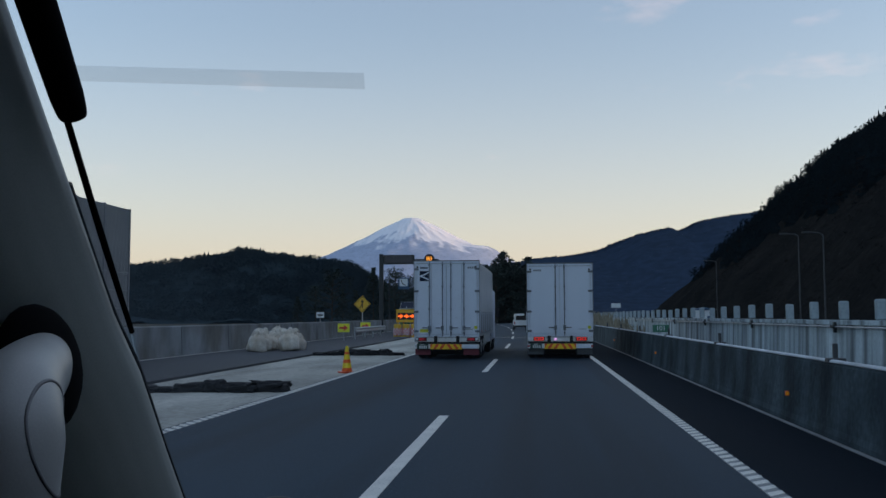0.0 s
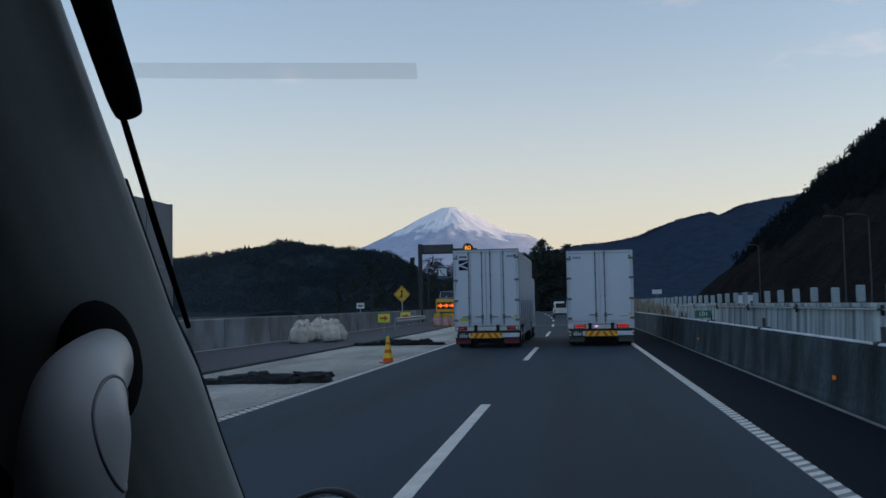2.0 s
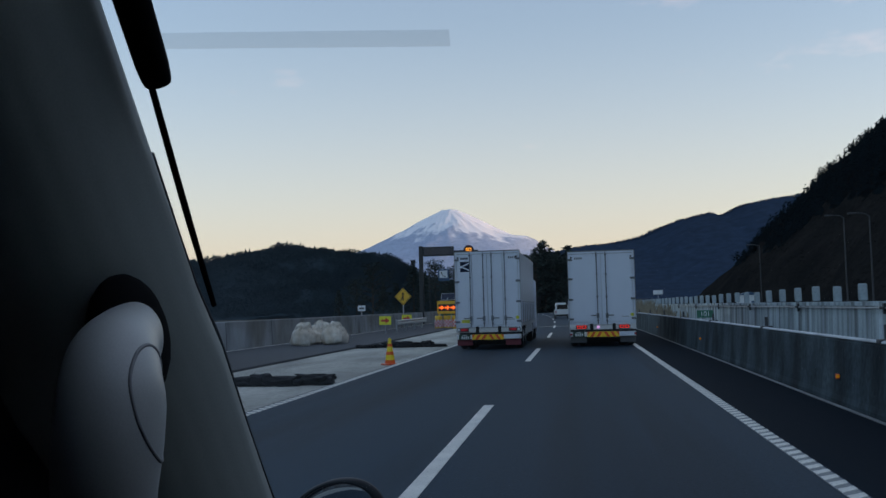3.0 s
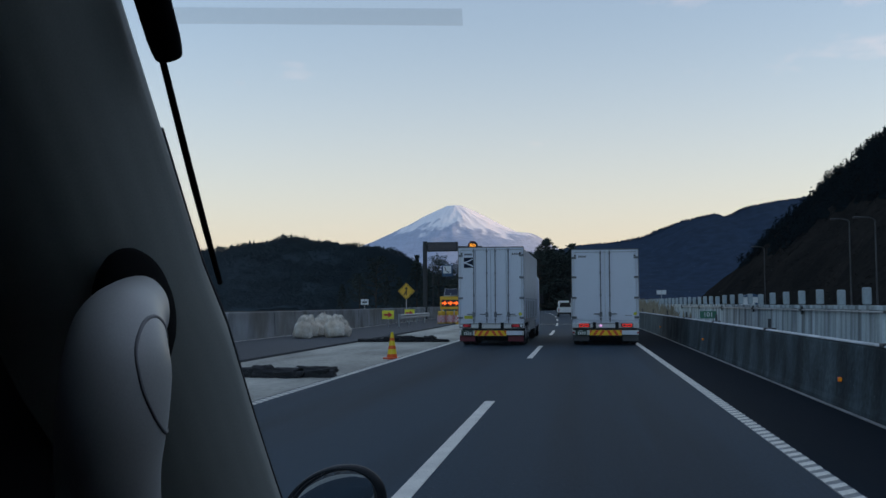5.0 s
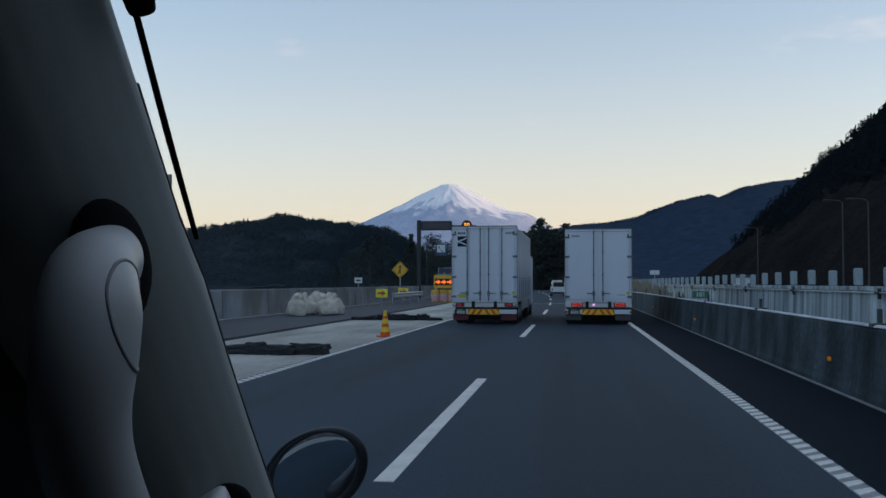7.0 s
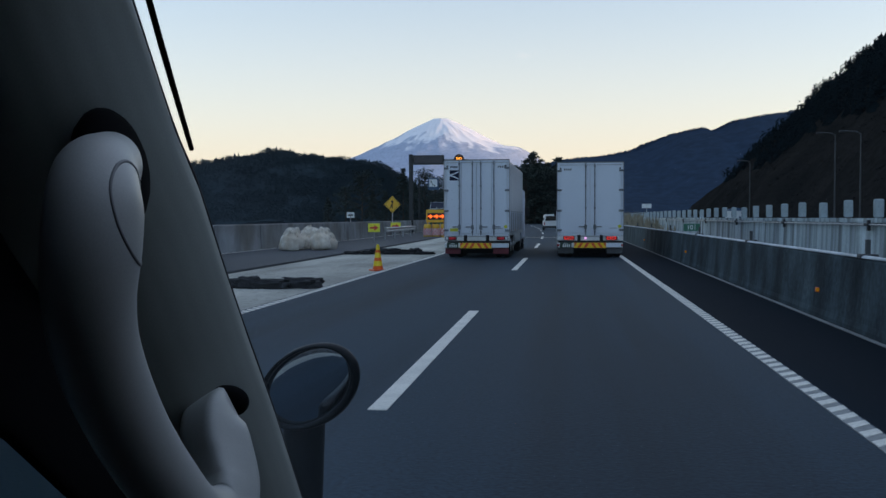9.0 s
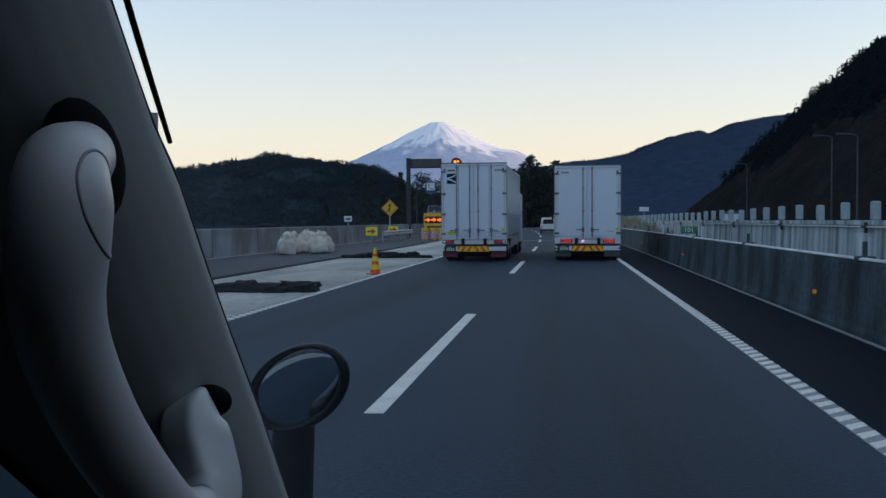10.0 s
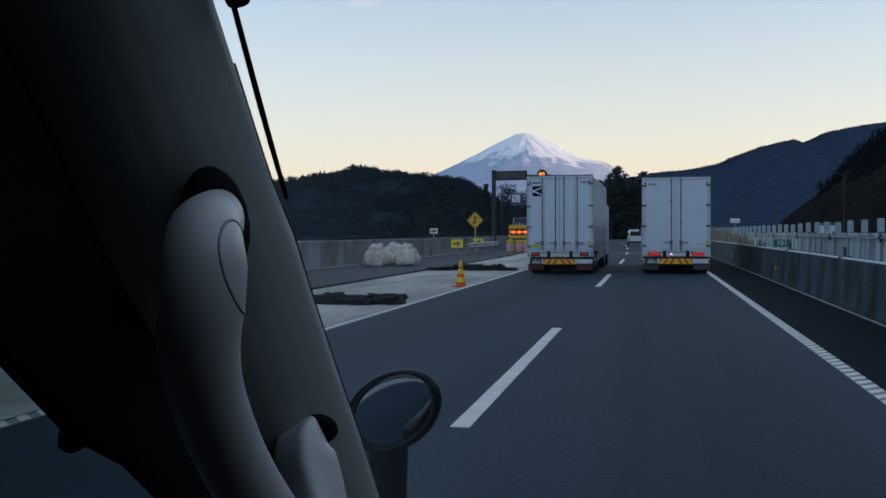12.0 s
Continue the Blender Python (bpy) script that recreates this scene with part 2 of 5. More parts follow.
def soften(mat, share, towards=(0.0, -0.45, 0.9), through_share=0.0):
    """Far foliage: the leaves' mean direction outweighs that of the single spray."""
    nt = mat.node_tree
    geo, mixer, unit = nt.nodes.new("ShaderNodeNewGeometry"), nt.nodes.new("ShaderNodeMix"), nt.nodes.new("ShaderNodeVectorMath")
    mixer.data_type, unit.operation = "VECTOR", "NORMALIZE"
    mixer.inputs["Factor"].default_value = share
    nt.links.new(geo.outputs["Normal"], mixer.inputs["A"])
    mixer.inputs["B"].default_value = towards
    nt.links.new(mixer.outputs["Result"], unit.inputs[0])
    leaf = nt.nodes["Principled BSDF"]
    nt.links.new(unit.outputs["Vector"], leaf.inputs["Normal"])
    # sprays also pass on part of the light that falls on their far side
    glow, both = nt.nodes.new("ShaderNodeBsdfTranslucent"), nt.nodes.new("ShaderNodeMixShader")
    nt.links.new(leaf.inputs["Base Color"].links[0].from_socket, glow.inputs["Color"])
    nt.links.new(unit.outputs["Vector"], glow.inputs["Normal"])
    both.inputs["Fac"].default_value = through_share
    nt.links.new(leaf.outputs["BSDF"], both.inputs[1])
    nt.links.new(glow.outputs["BSDF"], both.inputs[2])
    nt.links.new(both.outputs["Shader"], nt.nodes["Material Output"].inputs["Surface"])


soften(WOOD_HAZED, 0.85, through_share=0.45)
soften(FAR_RIDGE_HAZED, 0.8)
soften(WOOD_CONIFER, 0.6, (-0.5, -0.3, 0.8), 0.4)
GRASS_DRY = material("dry_reeds", (0.30, 0.26, 0.19), 0.9, vary=0.25, scale=0.6, second=(0.19, 0.16, 0.115))
GROUND = material("dark_ground", (0.05, 0.048, 0.038), 0.95, vary=0.3, scale=0.02, bump_scale=0.4, second=(0.03, 0.032, 0.024), spec=0.1)
PILLAR = material("pillar_trim", (0.42, 0.448, 0.411), 0.62, vary=0.05, scale=4, bump=0.12, bump_scale=700, spec=0.35)
HANDLE = material("grab_handle_grey", (0.58, 0.585, 0.56), 0.36, vary=0.05, scale=6, bump=0.05, bump_scale=900)
# black of real trim, and of parts blackened where the cabin is shaded
TRIM_SHADE_BLACK = material("black_trim_and_shade", (0.006, 0.006, 0.007), 0.95, vary=0.1, scale=6, spec=0.1)
GLOSS_BLACK = material("gloss_black", (0.008, 0.009, 0.011), 0.30, vary=0.05, scale=6)
MIRROR_CASE = material("mirror_case", (0.005, 0.007, 0.009), 0.5, vary=0.05, scale=6, spec=0.18)
SEAM = material("seam_grey", (0.33, 0.33, 0.33), 0.8, vary=0.1, scale=6)
KM_GREEN = material("sign_green", (0.02, 0.16, 0.10), 0.5, vary=0.08, scale=3)
LINING = material("cabin_lining", (0.045, 0.045, 0.045), 0.95, vary=0.1, scale=5, bump=0.2, bump_scale=200)
# see-through grey that stands in for a reflection in the windscreen
REFLECTION = bpy.data.materials.new("painted_reflection")
REFLECTION.use_nodes = True
fb = REFLECTION.node_tree.nodes["Principled BSDF"]
fb.inputs["Base Color"].default_value = (0.22, 0.25, 0.28, 1)
fb.inputs["Roughness"].default_value = 0.5
fb.inputs["Alpha"].default_value = 0.10
# windscreen glass with a thin bluish veil added for glare and haze
GLASS = bpy.data.materials.new("veiled_glass")
GLASS.use_nodes = True
gn, gl = GLASS.node_tree.nodes, GLASS.node_tree.links
gn.remove(gn["Principled BSDF"])
clear, glare, both, mottle = gn.new("ShaderNodeBsdfTransparent"), gn.new("ShaderNodeBsdfTranslucent"), gn.new("ShaderNodeMixShader"), gn.new("ShaderNodeTexNoise")
glare.inputs["Color"].default_value = (0.75, 0.88, 1.0, 1)
mottle.inputs["Scale"].default_value, mottle.inputs["Detail"].default_value = 5.0, 4
gr = gn.new("ShaderNodeMapRange")
gr.inputs["From Min"].default_value, gr.inputs["From Max"].default_value = 0.3, 0.7
gr.inputs["To Min"].default_value, gr.inputs["To Max"].default_value = 0.0025, 0.0055
gl.new(mottle.outputs["Fac"], gr.inputs["Value"])
# the veil thickens along the pillar's side, for the stronger glare there
gc, gx, ge, ga = gn.new("ShaderNodeTexCoord"), gn.new("ShaderNodeSeparateXYZ"), gn.new("ShaderNodeMapRange"), gn.new("ShaderNodeMath")
gl.new(gc.outputs["Object"], gx.inputs["Vector"])
gl.new(gc.outputs["Object"], mottle.inputs["Vector"])
gl.new(gx.outputs["X"], ge.inputs["Value"])
ge.interpolation_type = "SMOOTHSTEP"
ge.inputs["From Min"].default_value, ge.inputs["From Max"].default_value = -0.33, -0.15
ge.inputs["To Min"].default_value, ge.inputs["To Max"].default_value = 0.016, 0.0
gl.new(gr.outputs["Result"], ga.inputs[0])
gl.new(ge.outputs["Result"], ga.inputs[1])
gl.new(ga.outputs[0], both.inputs["Fac"])
gl.new(clear.outputs[0], both.inputs[1])
gl.new(glare.outputs[0], both.inputs[2])
gl.new(both.outputs[0], gn["Material Output"].inputs["Surface"])
# smoked glass of the side window
SMOKED = bpy.data.materials.new("smoked_glass")
SMOKED.use_nodes = True
sn, sl = SMOKED.node_tree.nodes, SMOKED.node_tree.links
tint, sheen, pane_mix = sn.new("ShaderNodeBsdfTransparent"), sn.new("ShaderNodeBsdfGlossy"), sn.new("ShaderNodeMixShader")
sn.remove(sn["Principled BSDF"])
tint.inputs["Color"].default_value = (0.40, 0.47, 0.45, 1)
sheen.inputs["Roughness"].default_value = 0.03
pane_mix.inputs["Fac"].default_value = 0.05
sl.new(tint.outputs[0], pane_mix.inputs[1])
sl.new(sheen.outputs[0], pane_mix.inputs[2])
sl.new(pane_mix.outputs[0], sn["Material Output"].inputs["Surface"])
MIRROR = bpy.data.materials.new("mirror_glass")
MIRROR.use_nodes = True
MIRROR.node_tree.nodes["Principled BSDF"].inputs["Metallic"].default_value = 1.0
MIRROR.node_tree.nodes["Principled BSDF"].inputs["Roughness"].default_value = 0.04
MIRROR.node_tree.nodes["Principled BSDF"].inputs["Base Color"].default_value = (0.52, 0.58, 0.62, 1)


# ---- building helpers ----
def mesh_of(name, bm, mat, smooth=False):
    me = bpy.data.meshes.new(name)
    bmesh.ops.recalc_face_normals(bm, faces=bm.faces[:])
    bm.to_mesh(me)
    bm.free()
    for m in (mat if isinstance(mat, (list, tuple)) else [mat]):
        me.materials.append(m)
    if smooth:
        me.polygons.foreach_set("use_smooth", [True] * len(me.polygons))
    return me


def part(name, bm, mat, parent=None, label="", smooth=False, at=None):
    ob = new(name, mesh_of(name, bm, mat, smooth))
    if at is not None:
        ob.matrix_basis = at
    if parent is not None:
        ob.parent = parent
    return tagged(ob, label) if label else ob


def thing(name, label, category, at=None, group="", kind=""):
    ob = new(name)
    if at is not None:
        ob.matrix_basis = at
    return tagged(ob, label, category, group, kind)


def box(x0, x1, y0, y1, z0, z1, bevel=0.0, bm=None, seg=2):
    out = bm or bmesh.new()
    r = bmesh.ops.create_cube(out, size=1, matrix=Matrix.LocRotScale(((x0 + x1) / 2, (y0 + y1) / 2, (z0 + z1) / 2), None, (x1 - x0, y1 - y0, z1 - z0)))
    if bevel:
        edges = list({e for v in r["verts"] for e in v.link_edges})
        bmesh.ops.bevel(out, geom=edges, offset=bevel, segments=seg, affect="EDGES", profile=0.5)
    return out


def cyl(r0, r1, p, q, n=16, bm=None):
    """A round bar from p to q."""
    out = bm or bmesh.new()
    p, q = Vector(p), Vector(q)
    m = Matrix.Translation((p + q) / 2) @ (q - p).to_track_quat("Z", "Y").to_matrix().to_4x4()
    bmesh.ops.create_cone(out, cap_ends=True, segments=n, radius1=r0, radius2=r1, depth=(q - p).length, matrix=m)
    return out


def prism(outline, y0, y1, bevel=0.0):
    """A plate: an outline in x and z, drawn out along y."""
    bm = bmesh.new()
    a = [bm.verts.new((x, y0, z)) for x, z in outline]
    b = [bm.verts.new((x, y1, z)) for x, z in outline]
    bm.faces.new(a)
    bm.faces.new(b[::-1])
    n = len(a)
    for i in range(n):
        bm.faces.new((a[i], b[i], b[(i + 1) % n], a[(i + 1) % n]))
    if bevel:
        bmesh.ops.bevel(bm, geom=bm.edges[:], offset=bevel, segments=2, affect="EDGES")
    return bm


def bend(y):
    """How far the road has swung to the side at y: straight first, then a long curve to the left."""
    return 0.0 if y < 40 else -((y - 40) ** 2) / 3600 if y < 260 else -13.44 - (y - 260) * 0.122


def run(profile, y0, y1, step=4.0, closed=True):
    """A profile in x and z carried along the road from y0 to y1."""
    bm = bmesh.new()
    n = max(1, round((y1 - y0) / step))
    rings = []
    for k in range(n + 1):
        y = y0 + (y1 - y0) * k / n
        rings.append([bm.verts.new((x + bend(y), y, z)) for x, z in profile])
    m = len(profile)
    for a, b in zip(rings, rings[1:]):
        for i in range(m if closed else m - 1):
            bm.faces.new((a[i], a[(i + 1) % m], b[(i + 1) % m], b[i]))
    if closed:
        bm.faces.new(rings[0])
        bm.faces.new(rings[-1][::-1])
    return bm


def slab(x0, x1, z, y0, y1, thick=0.05, step=4.0):
    return run([(x0, z - thick), (x1, z - thick), (x1, z), (x0, z)], y0, y1, step)


def sweep(points, radii, n=20, flat=1.0, caps=True, square=(), turn=0.0):
    """A rounded tube through points with a radius at each; smoothed by a spline; square (0 to 1 a point) draws its section to four edges, turned round it."""
    square = square or [0.0] * len(points)
    pts = [Vector(p) for p in points]
    fine, rad, sq = [], [], []
    for i in range(len(pts) - 1):
        p0, p1, p2, p3 = pts[max(i - 1, 0)], pts[i], pts[i + 1], pts[min(i + 2, len(pts) - 1)]
        for k in range(6):
            t = k / 6
            fine.append(0.5 * (2 * p1 + (p2 - p0) * t + (2 * p0 - 5 * p1 + 4 * p2 - p3) * t * t + (3 * p1 - p0 - 3 * p2 + p3) * t ** 3))
            rad.append(radii[i] * (1 - t) + radii[i + 1] * t)
            sq.append(2 + 6 * (square[i] * (1 - t) + square[i + 1] * t))
    fine.append(pts[-1])
    rad.append(radii[-1])
    sq.append(2 + 6 * square[-1])
    bm = bmesh.new()
    rings = []
    up = Vector((1, 0, 0))
    for i, (p, r, e) in enumerate(zip(fine, rad, sq)):
        d = (fine[min(i + 1, len(fine) - 1)] - fine[max(i - 1, 0)]).normalized()
        side = d.cross(up).normalized()
        out = side.cross(d).normalized()
        rings.append([bm.verts.new(p + (side * math.cos(a) + out * math.sin(a) * flat) * r / (abs(math.cos(a - turn)) ** e + abs(math.sin(a - turn)) ** e) ** (1 / e)) for a in [2 * math.pi * j / n for j in range(n)]])
    for a, b in zip(rings, rings[1:]):
        for j in range(n):
            bm.faces.new((a[j], a[(j + 1) % n], b[(j + 1) % n], b[j]))
    if caps:
        bm.faces.new(rings[0])
        bm.faces.new(rings[-1][::-1])
    return bm


def lump(sx, sy, sz, seed, rough=0.25, level=3, freq=1.6):
    """A slumped, creased body standing on z = 0."""
    bm = bmesh.new()
    bmesh.ops.create_icosphere(bm, subdivisions=level, radius=1)
    for v in bm.verts:
        d = v.co.normalized()
        n = noise.fractal(d * freq + Vector((seed * 3.1, seed * 1.7, seed)), 0.8, 2.0, 4) * rough
        w = Vector((abs(d.x) ** 0.6 * math.copysign(1, d.x), abs(d.y) ** 0.6 * math.copysign(1, d.y), abs(d.z) ** 0.7 * math.copysign(1, d.z)))
        w *= 1 + n
        v.co = Vector((w.x * sx / 2, w.y * sy / 2, max(0, (w.z + 0.75) / 1.75) * sz))
    return bm


# ---- the large structure: ground, road, walls along it ----
def terrain(name, x0, x1, nx, y0, y1, ny, height, mat, label, category):
    bm = bmesh.new()
    grid = []
    for j in range(ny + 1):
        row = []
        for i in range(nx + 1):
            x, y = x0 + (x1 - x0) * i / nx, y0 + (y1 - y0) * j / ny
            z = height(x, y)
            row.append(bm.verts.new((x, y, z)))
        grid.append(row)
    for j in range(ny):
        for i in range(nx):
            bm.faces.new((grid[j][i], grid[j][i + 1], grid[j + 1][i + 1], grid[j + 1][i]))
    ob = part(name, bm, mat, smooth=True)
    return tagged(ob, label, category, kind="structure")


def smooth_step(a, b, v):
    t = min(1, max(0, (v - a) / (b - a)))
    return t * t * (3 - 2 * t)


def along(table, v):
    for (a, p), (b, q) in zip(table, table[1:]):
        if v <= b:
            return p + (q - p) * max(0, (v - a)) / (b - a)
    return table[-1][1]


terrain("ground", -4500, 4500, 60, -600, 4800, 40, lambda x, y: -2.0, GROUND, "dark low ground below the motorway reaching the horizon", "ground")

EDGE_L, DASH, EDGE_R = -5.25, -1.50, 2.17
STRIP_L, SHOULDER_L, BASE_R = -9.6, -14.8, 3.86
Y0, Y1 = -25.0, 420.0


def structure(name, bm, mat, label, category, smooth=False):
    return tagged(part(name, bm, mat, smooth=smooth), label, category, kind="structure")


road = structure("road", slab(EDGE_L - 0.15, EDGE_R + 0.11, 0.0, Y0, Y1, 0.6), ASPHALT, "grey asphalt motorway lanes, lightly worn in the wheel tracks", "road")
structure("shoulder_right", slab(EDGE_R + 0.11, BASE_R + 0.4, -0.004, Y0, Y1, 0.6), ASPHALT_DARK, "narrow dark asphalt shoulder beside the median barrier", "road")
structure("milled_strip", slab(STRIP_L, EDGE_L - 0.15, -0.05, Y0, Y1, 0.6), MILLED, "pale milled concrete strip where a lane is being rebuilt", "road")
structure("shoulder_left", slab(SHOULDER_L - 0.3, STRIP_L, 0.02, Y0, Y1, 0.6), ASPHALT_OLD, "dark asphalt shoulder beside the parapet", "road")

markings = thing("road_markings", "white painted lane lines on the asphalt, solid at the edges and dashed between", "road marking", kind="structure")
for x in (EDGE_L, EDGE_R):
    # the ribbed stretch has greyer paint than the line beyond it
    part("edge_line", slab(x - 0.085, x + 0.085, 0.006, Y0, 33.6, 0.006), PAINT_GREY, markings, "greyer line under raised ribs")
    part("edge_line", slab(x - 0.085, x + 0.085, 0.006, 33.62, Y1, 0.006), PAINT, markings)
part("shoulder_line", slab(SHOULDER_L + 0.12, SHOULDER_L + 0.27, 0.026, Y0, Y1, 0.006), PAINT, markings)
part("base_line", slab(BASE_R - 0.10, BASE_R - 0.02, 0.002, Y0, Y1, 0.006), PAINT_GREY, markings)
for k in range(-1, 14):
    a = 7.3 + 20 * k
    part("dash", slab(DASH - 0.08, DASH + 0.08, 0.006, a, a + 8, 0.006), PAINT, markings)
# raised ribs of the rumble edge lines
def skew_rib(lean):
    bm = bmesh.new()
    foot = [(-0.083, -0.07 - lean), (0.083, -0.07 + lean), (0.083, 0.07 + lean), (-0.083, 0.07 - lean)]
    lo = [bm.verts.new((x, y, 0.006)) for x, y in foot]
    hi = [bm.verts.new((x * 0.99, y * 0.92, 0.013)) for x, y in foot]
    bm.faces.new(hi)
    for i in range(4):
        bm.faces.new((lo[i], lo[(i + 1) % 4], hi[(i + 1) % 4], hi[i]))
    return mesh_of("rib", bm, PAINT)


ribs = {EDGE_R: skew_rib(0.075), EDGE_L: skew_rib(-0.075)}
for x in (EDGE_R, EDGE_L):
    for k in range(110):
        y = 3.0 + k * 0.28
        r = new("rib", ribs[x])
        r.matrix_basis = pose(x + bend(y), y, 0)
        r.parent = markings

# median barrier beside the lane, flared at the foot, with a rail along its top
median = thing("median_barrier", "stained grey concrete median barrier with a pale metal rail on top", "barrier", kind="structure")
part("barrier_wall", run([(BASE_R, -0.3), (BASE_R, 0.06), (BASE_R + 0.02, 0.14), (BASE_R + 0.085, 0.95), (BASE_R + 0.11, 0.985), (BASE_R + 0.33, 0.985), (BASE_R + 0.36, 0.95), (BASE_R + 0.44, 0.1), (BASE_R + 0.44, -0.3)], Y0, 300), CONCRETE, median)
part("top_rail", run([(BASE_R + 0.15 + 0.062 * math.cos(a), 0.99 + 0.038 * math.sin(a)) for a in [i * math.pi / 8 for i in range(9)]], Y0, 300), COPING, median, "pale rounded rail", True)
for k in range(16):
    y = 5.2 + k * 8.0
    bm = box(-0.03, 0.03, -0.035, 0.035, 0.9, 1.24, 0.01)
    box(-0.12, 0.12, -0.09, 0.09, 0.98, 1.045, 0.015, bm)
    part("rail_bracket", bm, MAST_GREY, median, at=pose(BASE_R + 0.20 + bend(y), y, 0))
    part("joint_seam", box(-0.012, 0.012, -0.008, 0.008, 0.1, 0.94), CHASSIS, median, at=pose(BASE_R + 0.05 + bend(y + 3), y + 3, 0.0, 0, 4.7, 0))

structure("median_ground", slab(BASE_R + 0.44, 7.0, 0.1, Y0, 300, 0.5), GROUND, "dark strip of soil between the two barriers", "ground")
far_wall = thing("far_barrier", "pale weathered concrete wall with a row of short posts on top", "barrier", kind="structure")
part("barrier_wall", run([(7.0, -0.3), (7.05, 1.40), (7.4, 1.40), (7.45, -0.3)], Y0, 300), CONCRETE_PALE, far_wall)
part("coping", run([(6.98, 1.404), (7.46, 1.404), (7.46, 1.51), (6.98, 1.51)], Y0, 300), CONCRETE_PALE, far_wall)
bm = box(-0.105, 0.105, -0.09, 0.09, 1.514, 1.96, 0.045, seg=3)
post = mesh_of("barrier_post", bm, CONCRETE_PALE, True)
for k in range(56):
    y = 11.0 + k * 2.35
    p = new("barrier_post", post)
    p.matrix_basis = pose(7.22 + bend(y), y, 0, 0, 0, random.uniform(-2, 2)) @ Matrix.Diagonal((1, 1, random.uniform(0.985, 1.015), 1))
    p.parent = far_wall
for k in range(12):
    y = 14.2 + k * 8.4
    bm = box(-0.05, 0.02, -0.05, 0.05, 1.22, 1.47, 0.012)
    box(-0.09, 0.0, -0.14, 0.14, 1.33, 1.40, 0.012, bm)
    part("pipe_clamp", bm, STEEL_DARK, far_wall, at=pose(6.97 + bend(y), y, 0))
part("cable_pipe", run([(6.93 + 0.018 * math.cos(a), 1.36 + 0.018 * math.sin(a)) for a in [i * math.pi / 4 for i in range(8)]], Y0, 200), STEEL, far_wall, "thin galvanised cable pipe", True)
structure("opposite_road", slab(7.45, 19.5, -0.01, Y0, 300, 0.5), ASPHALT, "asphalt lanes of the opposite carriageway behind the barrier", "road")

# parapet on the outer side
parapet = thing("parapet", "low grey concrete parapet with dark rain streaks along the shoulder", "parapet", kind="structure")
part("parapet_wall", run([(SHOULDER_L, -0.5), (SHOULDER_L - 0.06, 1.22), (SHOULDER_L - 0.10, 1.26), (SHOULDER_L - 0.30, 1.26), (SHOULDER_L - 0.34, 1.22), (SHOULDER_L - 0.38, -0.5)], Y0, 200), PARAPET_CONCRETE, parapet)
for k in range(22):
    y = 8.0 + k * 6.0
    part("joint_seam", box(-0.015, 0.015, -0.012, 0.012, 0.03, 1.22), CHASSIS, parapet, at=pose(SHOULDER_L - 0.025 + bend(y), y, 0, 0, -2, 0))

# noise wall standing on the parapet
noise_wall = thing("noise_wall", "tall grey ribbed metal noise wall with steel posts on the parapet", "noise wall", kind="structure")
WALL_END = 33.0
rib_panel = bmesh.new()
n = 60
for i in range(n):
    y0, y1 = 1.88 * i / n - 0.94, 1.88 * (i + 1) / n - 0.94
    x = 0.0 if i % 2 else 0.025
    a = [rib_panel.verts.new(v) for v in ((x, y0, 1.3), (x, y1, 1.3), (x, y1, 5.6), (x, y0, 5.6))]
    rib_panel.faces.new(a)
    if i:
        xp = 0.025 - x
        rib_panel.faces.new([rib_panel.verts.new(v) for v in ((xp, y0, 1.3), (x, y0, 1.3), (x, y0, 5.6), (xp, y0, 5.6))])
box(-0.07, -0.02, -0.94, 0.94, 1.3, 5.6, bm=rib_panel)
for z in (1.95, 2.6, 3.25):
    box(0.0, 0.032, -0.94, 0.94, z - 0.015, z + 0.015, bm=rib_panel)
rib_panel = mesh_of("wall_panel", rib_panel, WALL_PANEL)
wall_post = bmesh.new()
box(-0.08, 0.05, -0.05, 0.05, 1.26, 5.63, 0.01, wall_post)
wall_post = mesh_of("wall_post", wall_post, TRUCK_GREY)
buttress = mesh_of("buttress", prism([(-0.1, 0.03), (0.30, 0.03), (0.02, 1.2), (-0.1, 1.2)], -0.16, 0.16), CONCRETE_PALE)
for k in range(30):
    y = WALL_END - 2.0 * k
    p = new("wall_post", wall_post)
    p.matrix_basis, p.parent = pose(SHOULDER_L - 0.18, y, 0), noise_wall
    p = new("buttress", buttress)
    p.matrix_basis, p.parent = pose(SHOULDER_L - 0.02, y, 0), noise_wall
    p = new("wall_panel", rib_panel)
    p.matrix_basis, p.parent = pose(SHOULDER_L - 0.18, y - 1.0, 0), noise_wall

# steel comb joint across the road
joint = thing("expansion_joint", "worn steel comb expansion joint set across the asphalt", "expansion joint", kind="structure")
JY = 72.0
part("joint_plate", box(EDGE_L + 0.1, BASE_R - 0.12, -0.42, 0.42, -0.05, 0.0045), MILLED, joint, at=pose(bend(JY), JY, 0))
comb = bmesh.new()
for i in range(60):
    x = EDGE_L + 0.2 + i * 0.145
    box(x, x + 0.09, -0.16 if i % 2 else -0.04, 0.04 if i % 2 else 0.16, 0.0, 0.012, bm=comb)
part("comb_teeth", comb, STEEL_DARK, joint, at=pose(bend(JY), JY, 0))

# ---- hills and the snow mountain ----
SHIFT = 0.0152   # sideways tangent that centres the distance on the road's mean heading


LEFT_RIDGE = [(-0.62, 0.040), (-0.5, 0.050), (-0.4193, 0.0545), (-0.333, 0.0690), (-0.2813, 0.0640), (-0.23, 0.0570), (-0.192, 0.0395), (-0.167, 0.0240), (-0.1356, 0.0100), (-0.10, 0.003), (0.05, 0.0)]


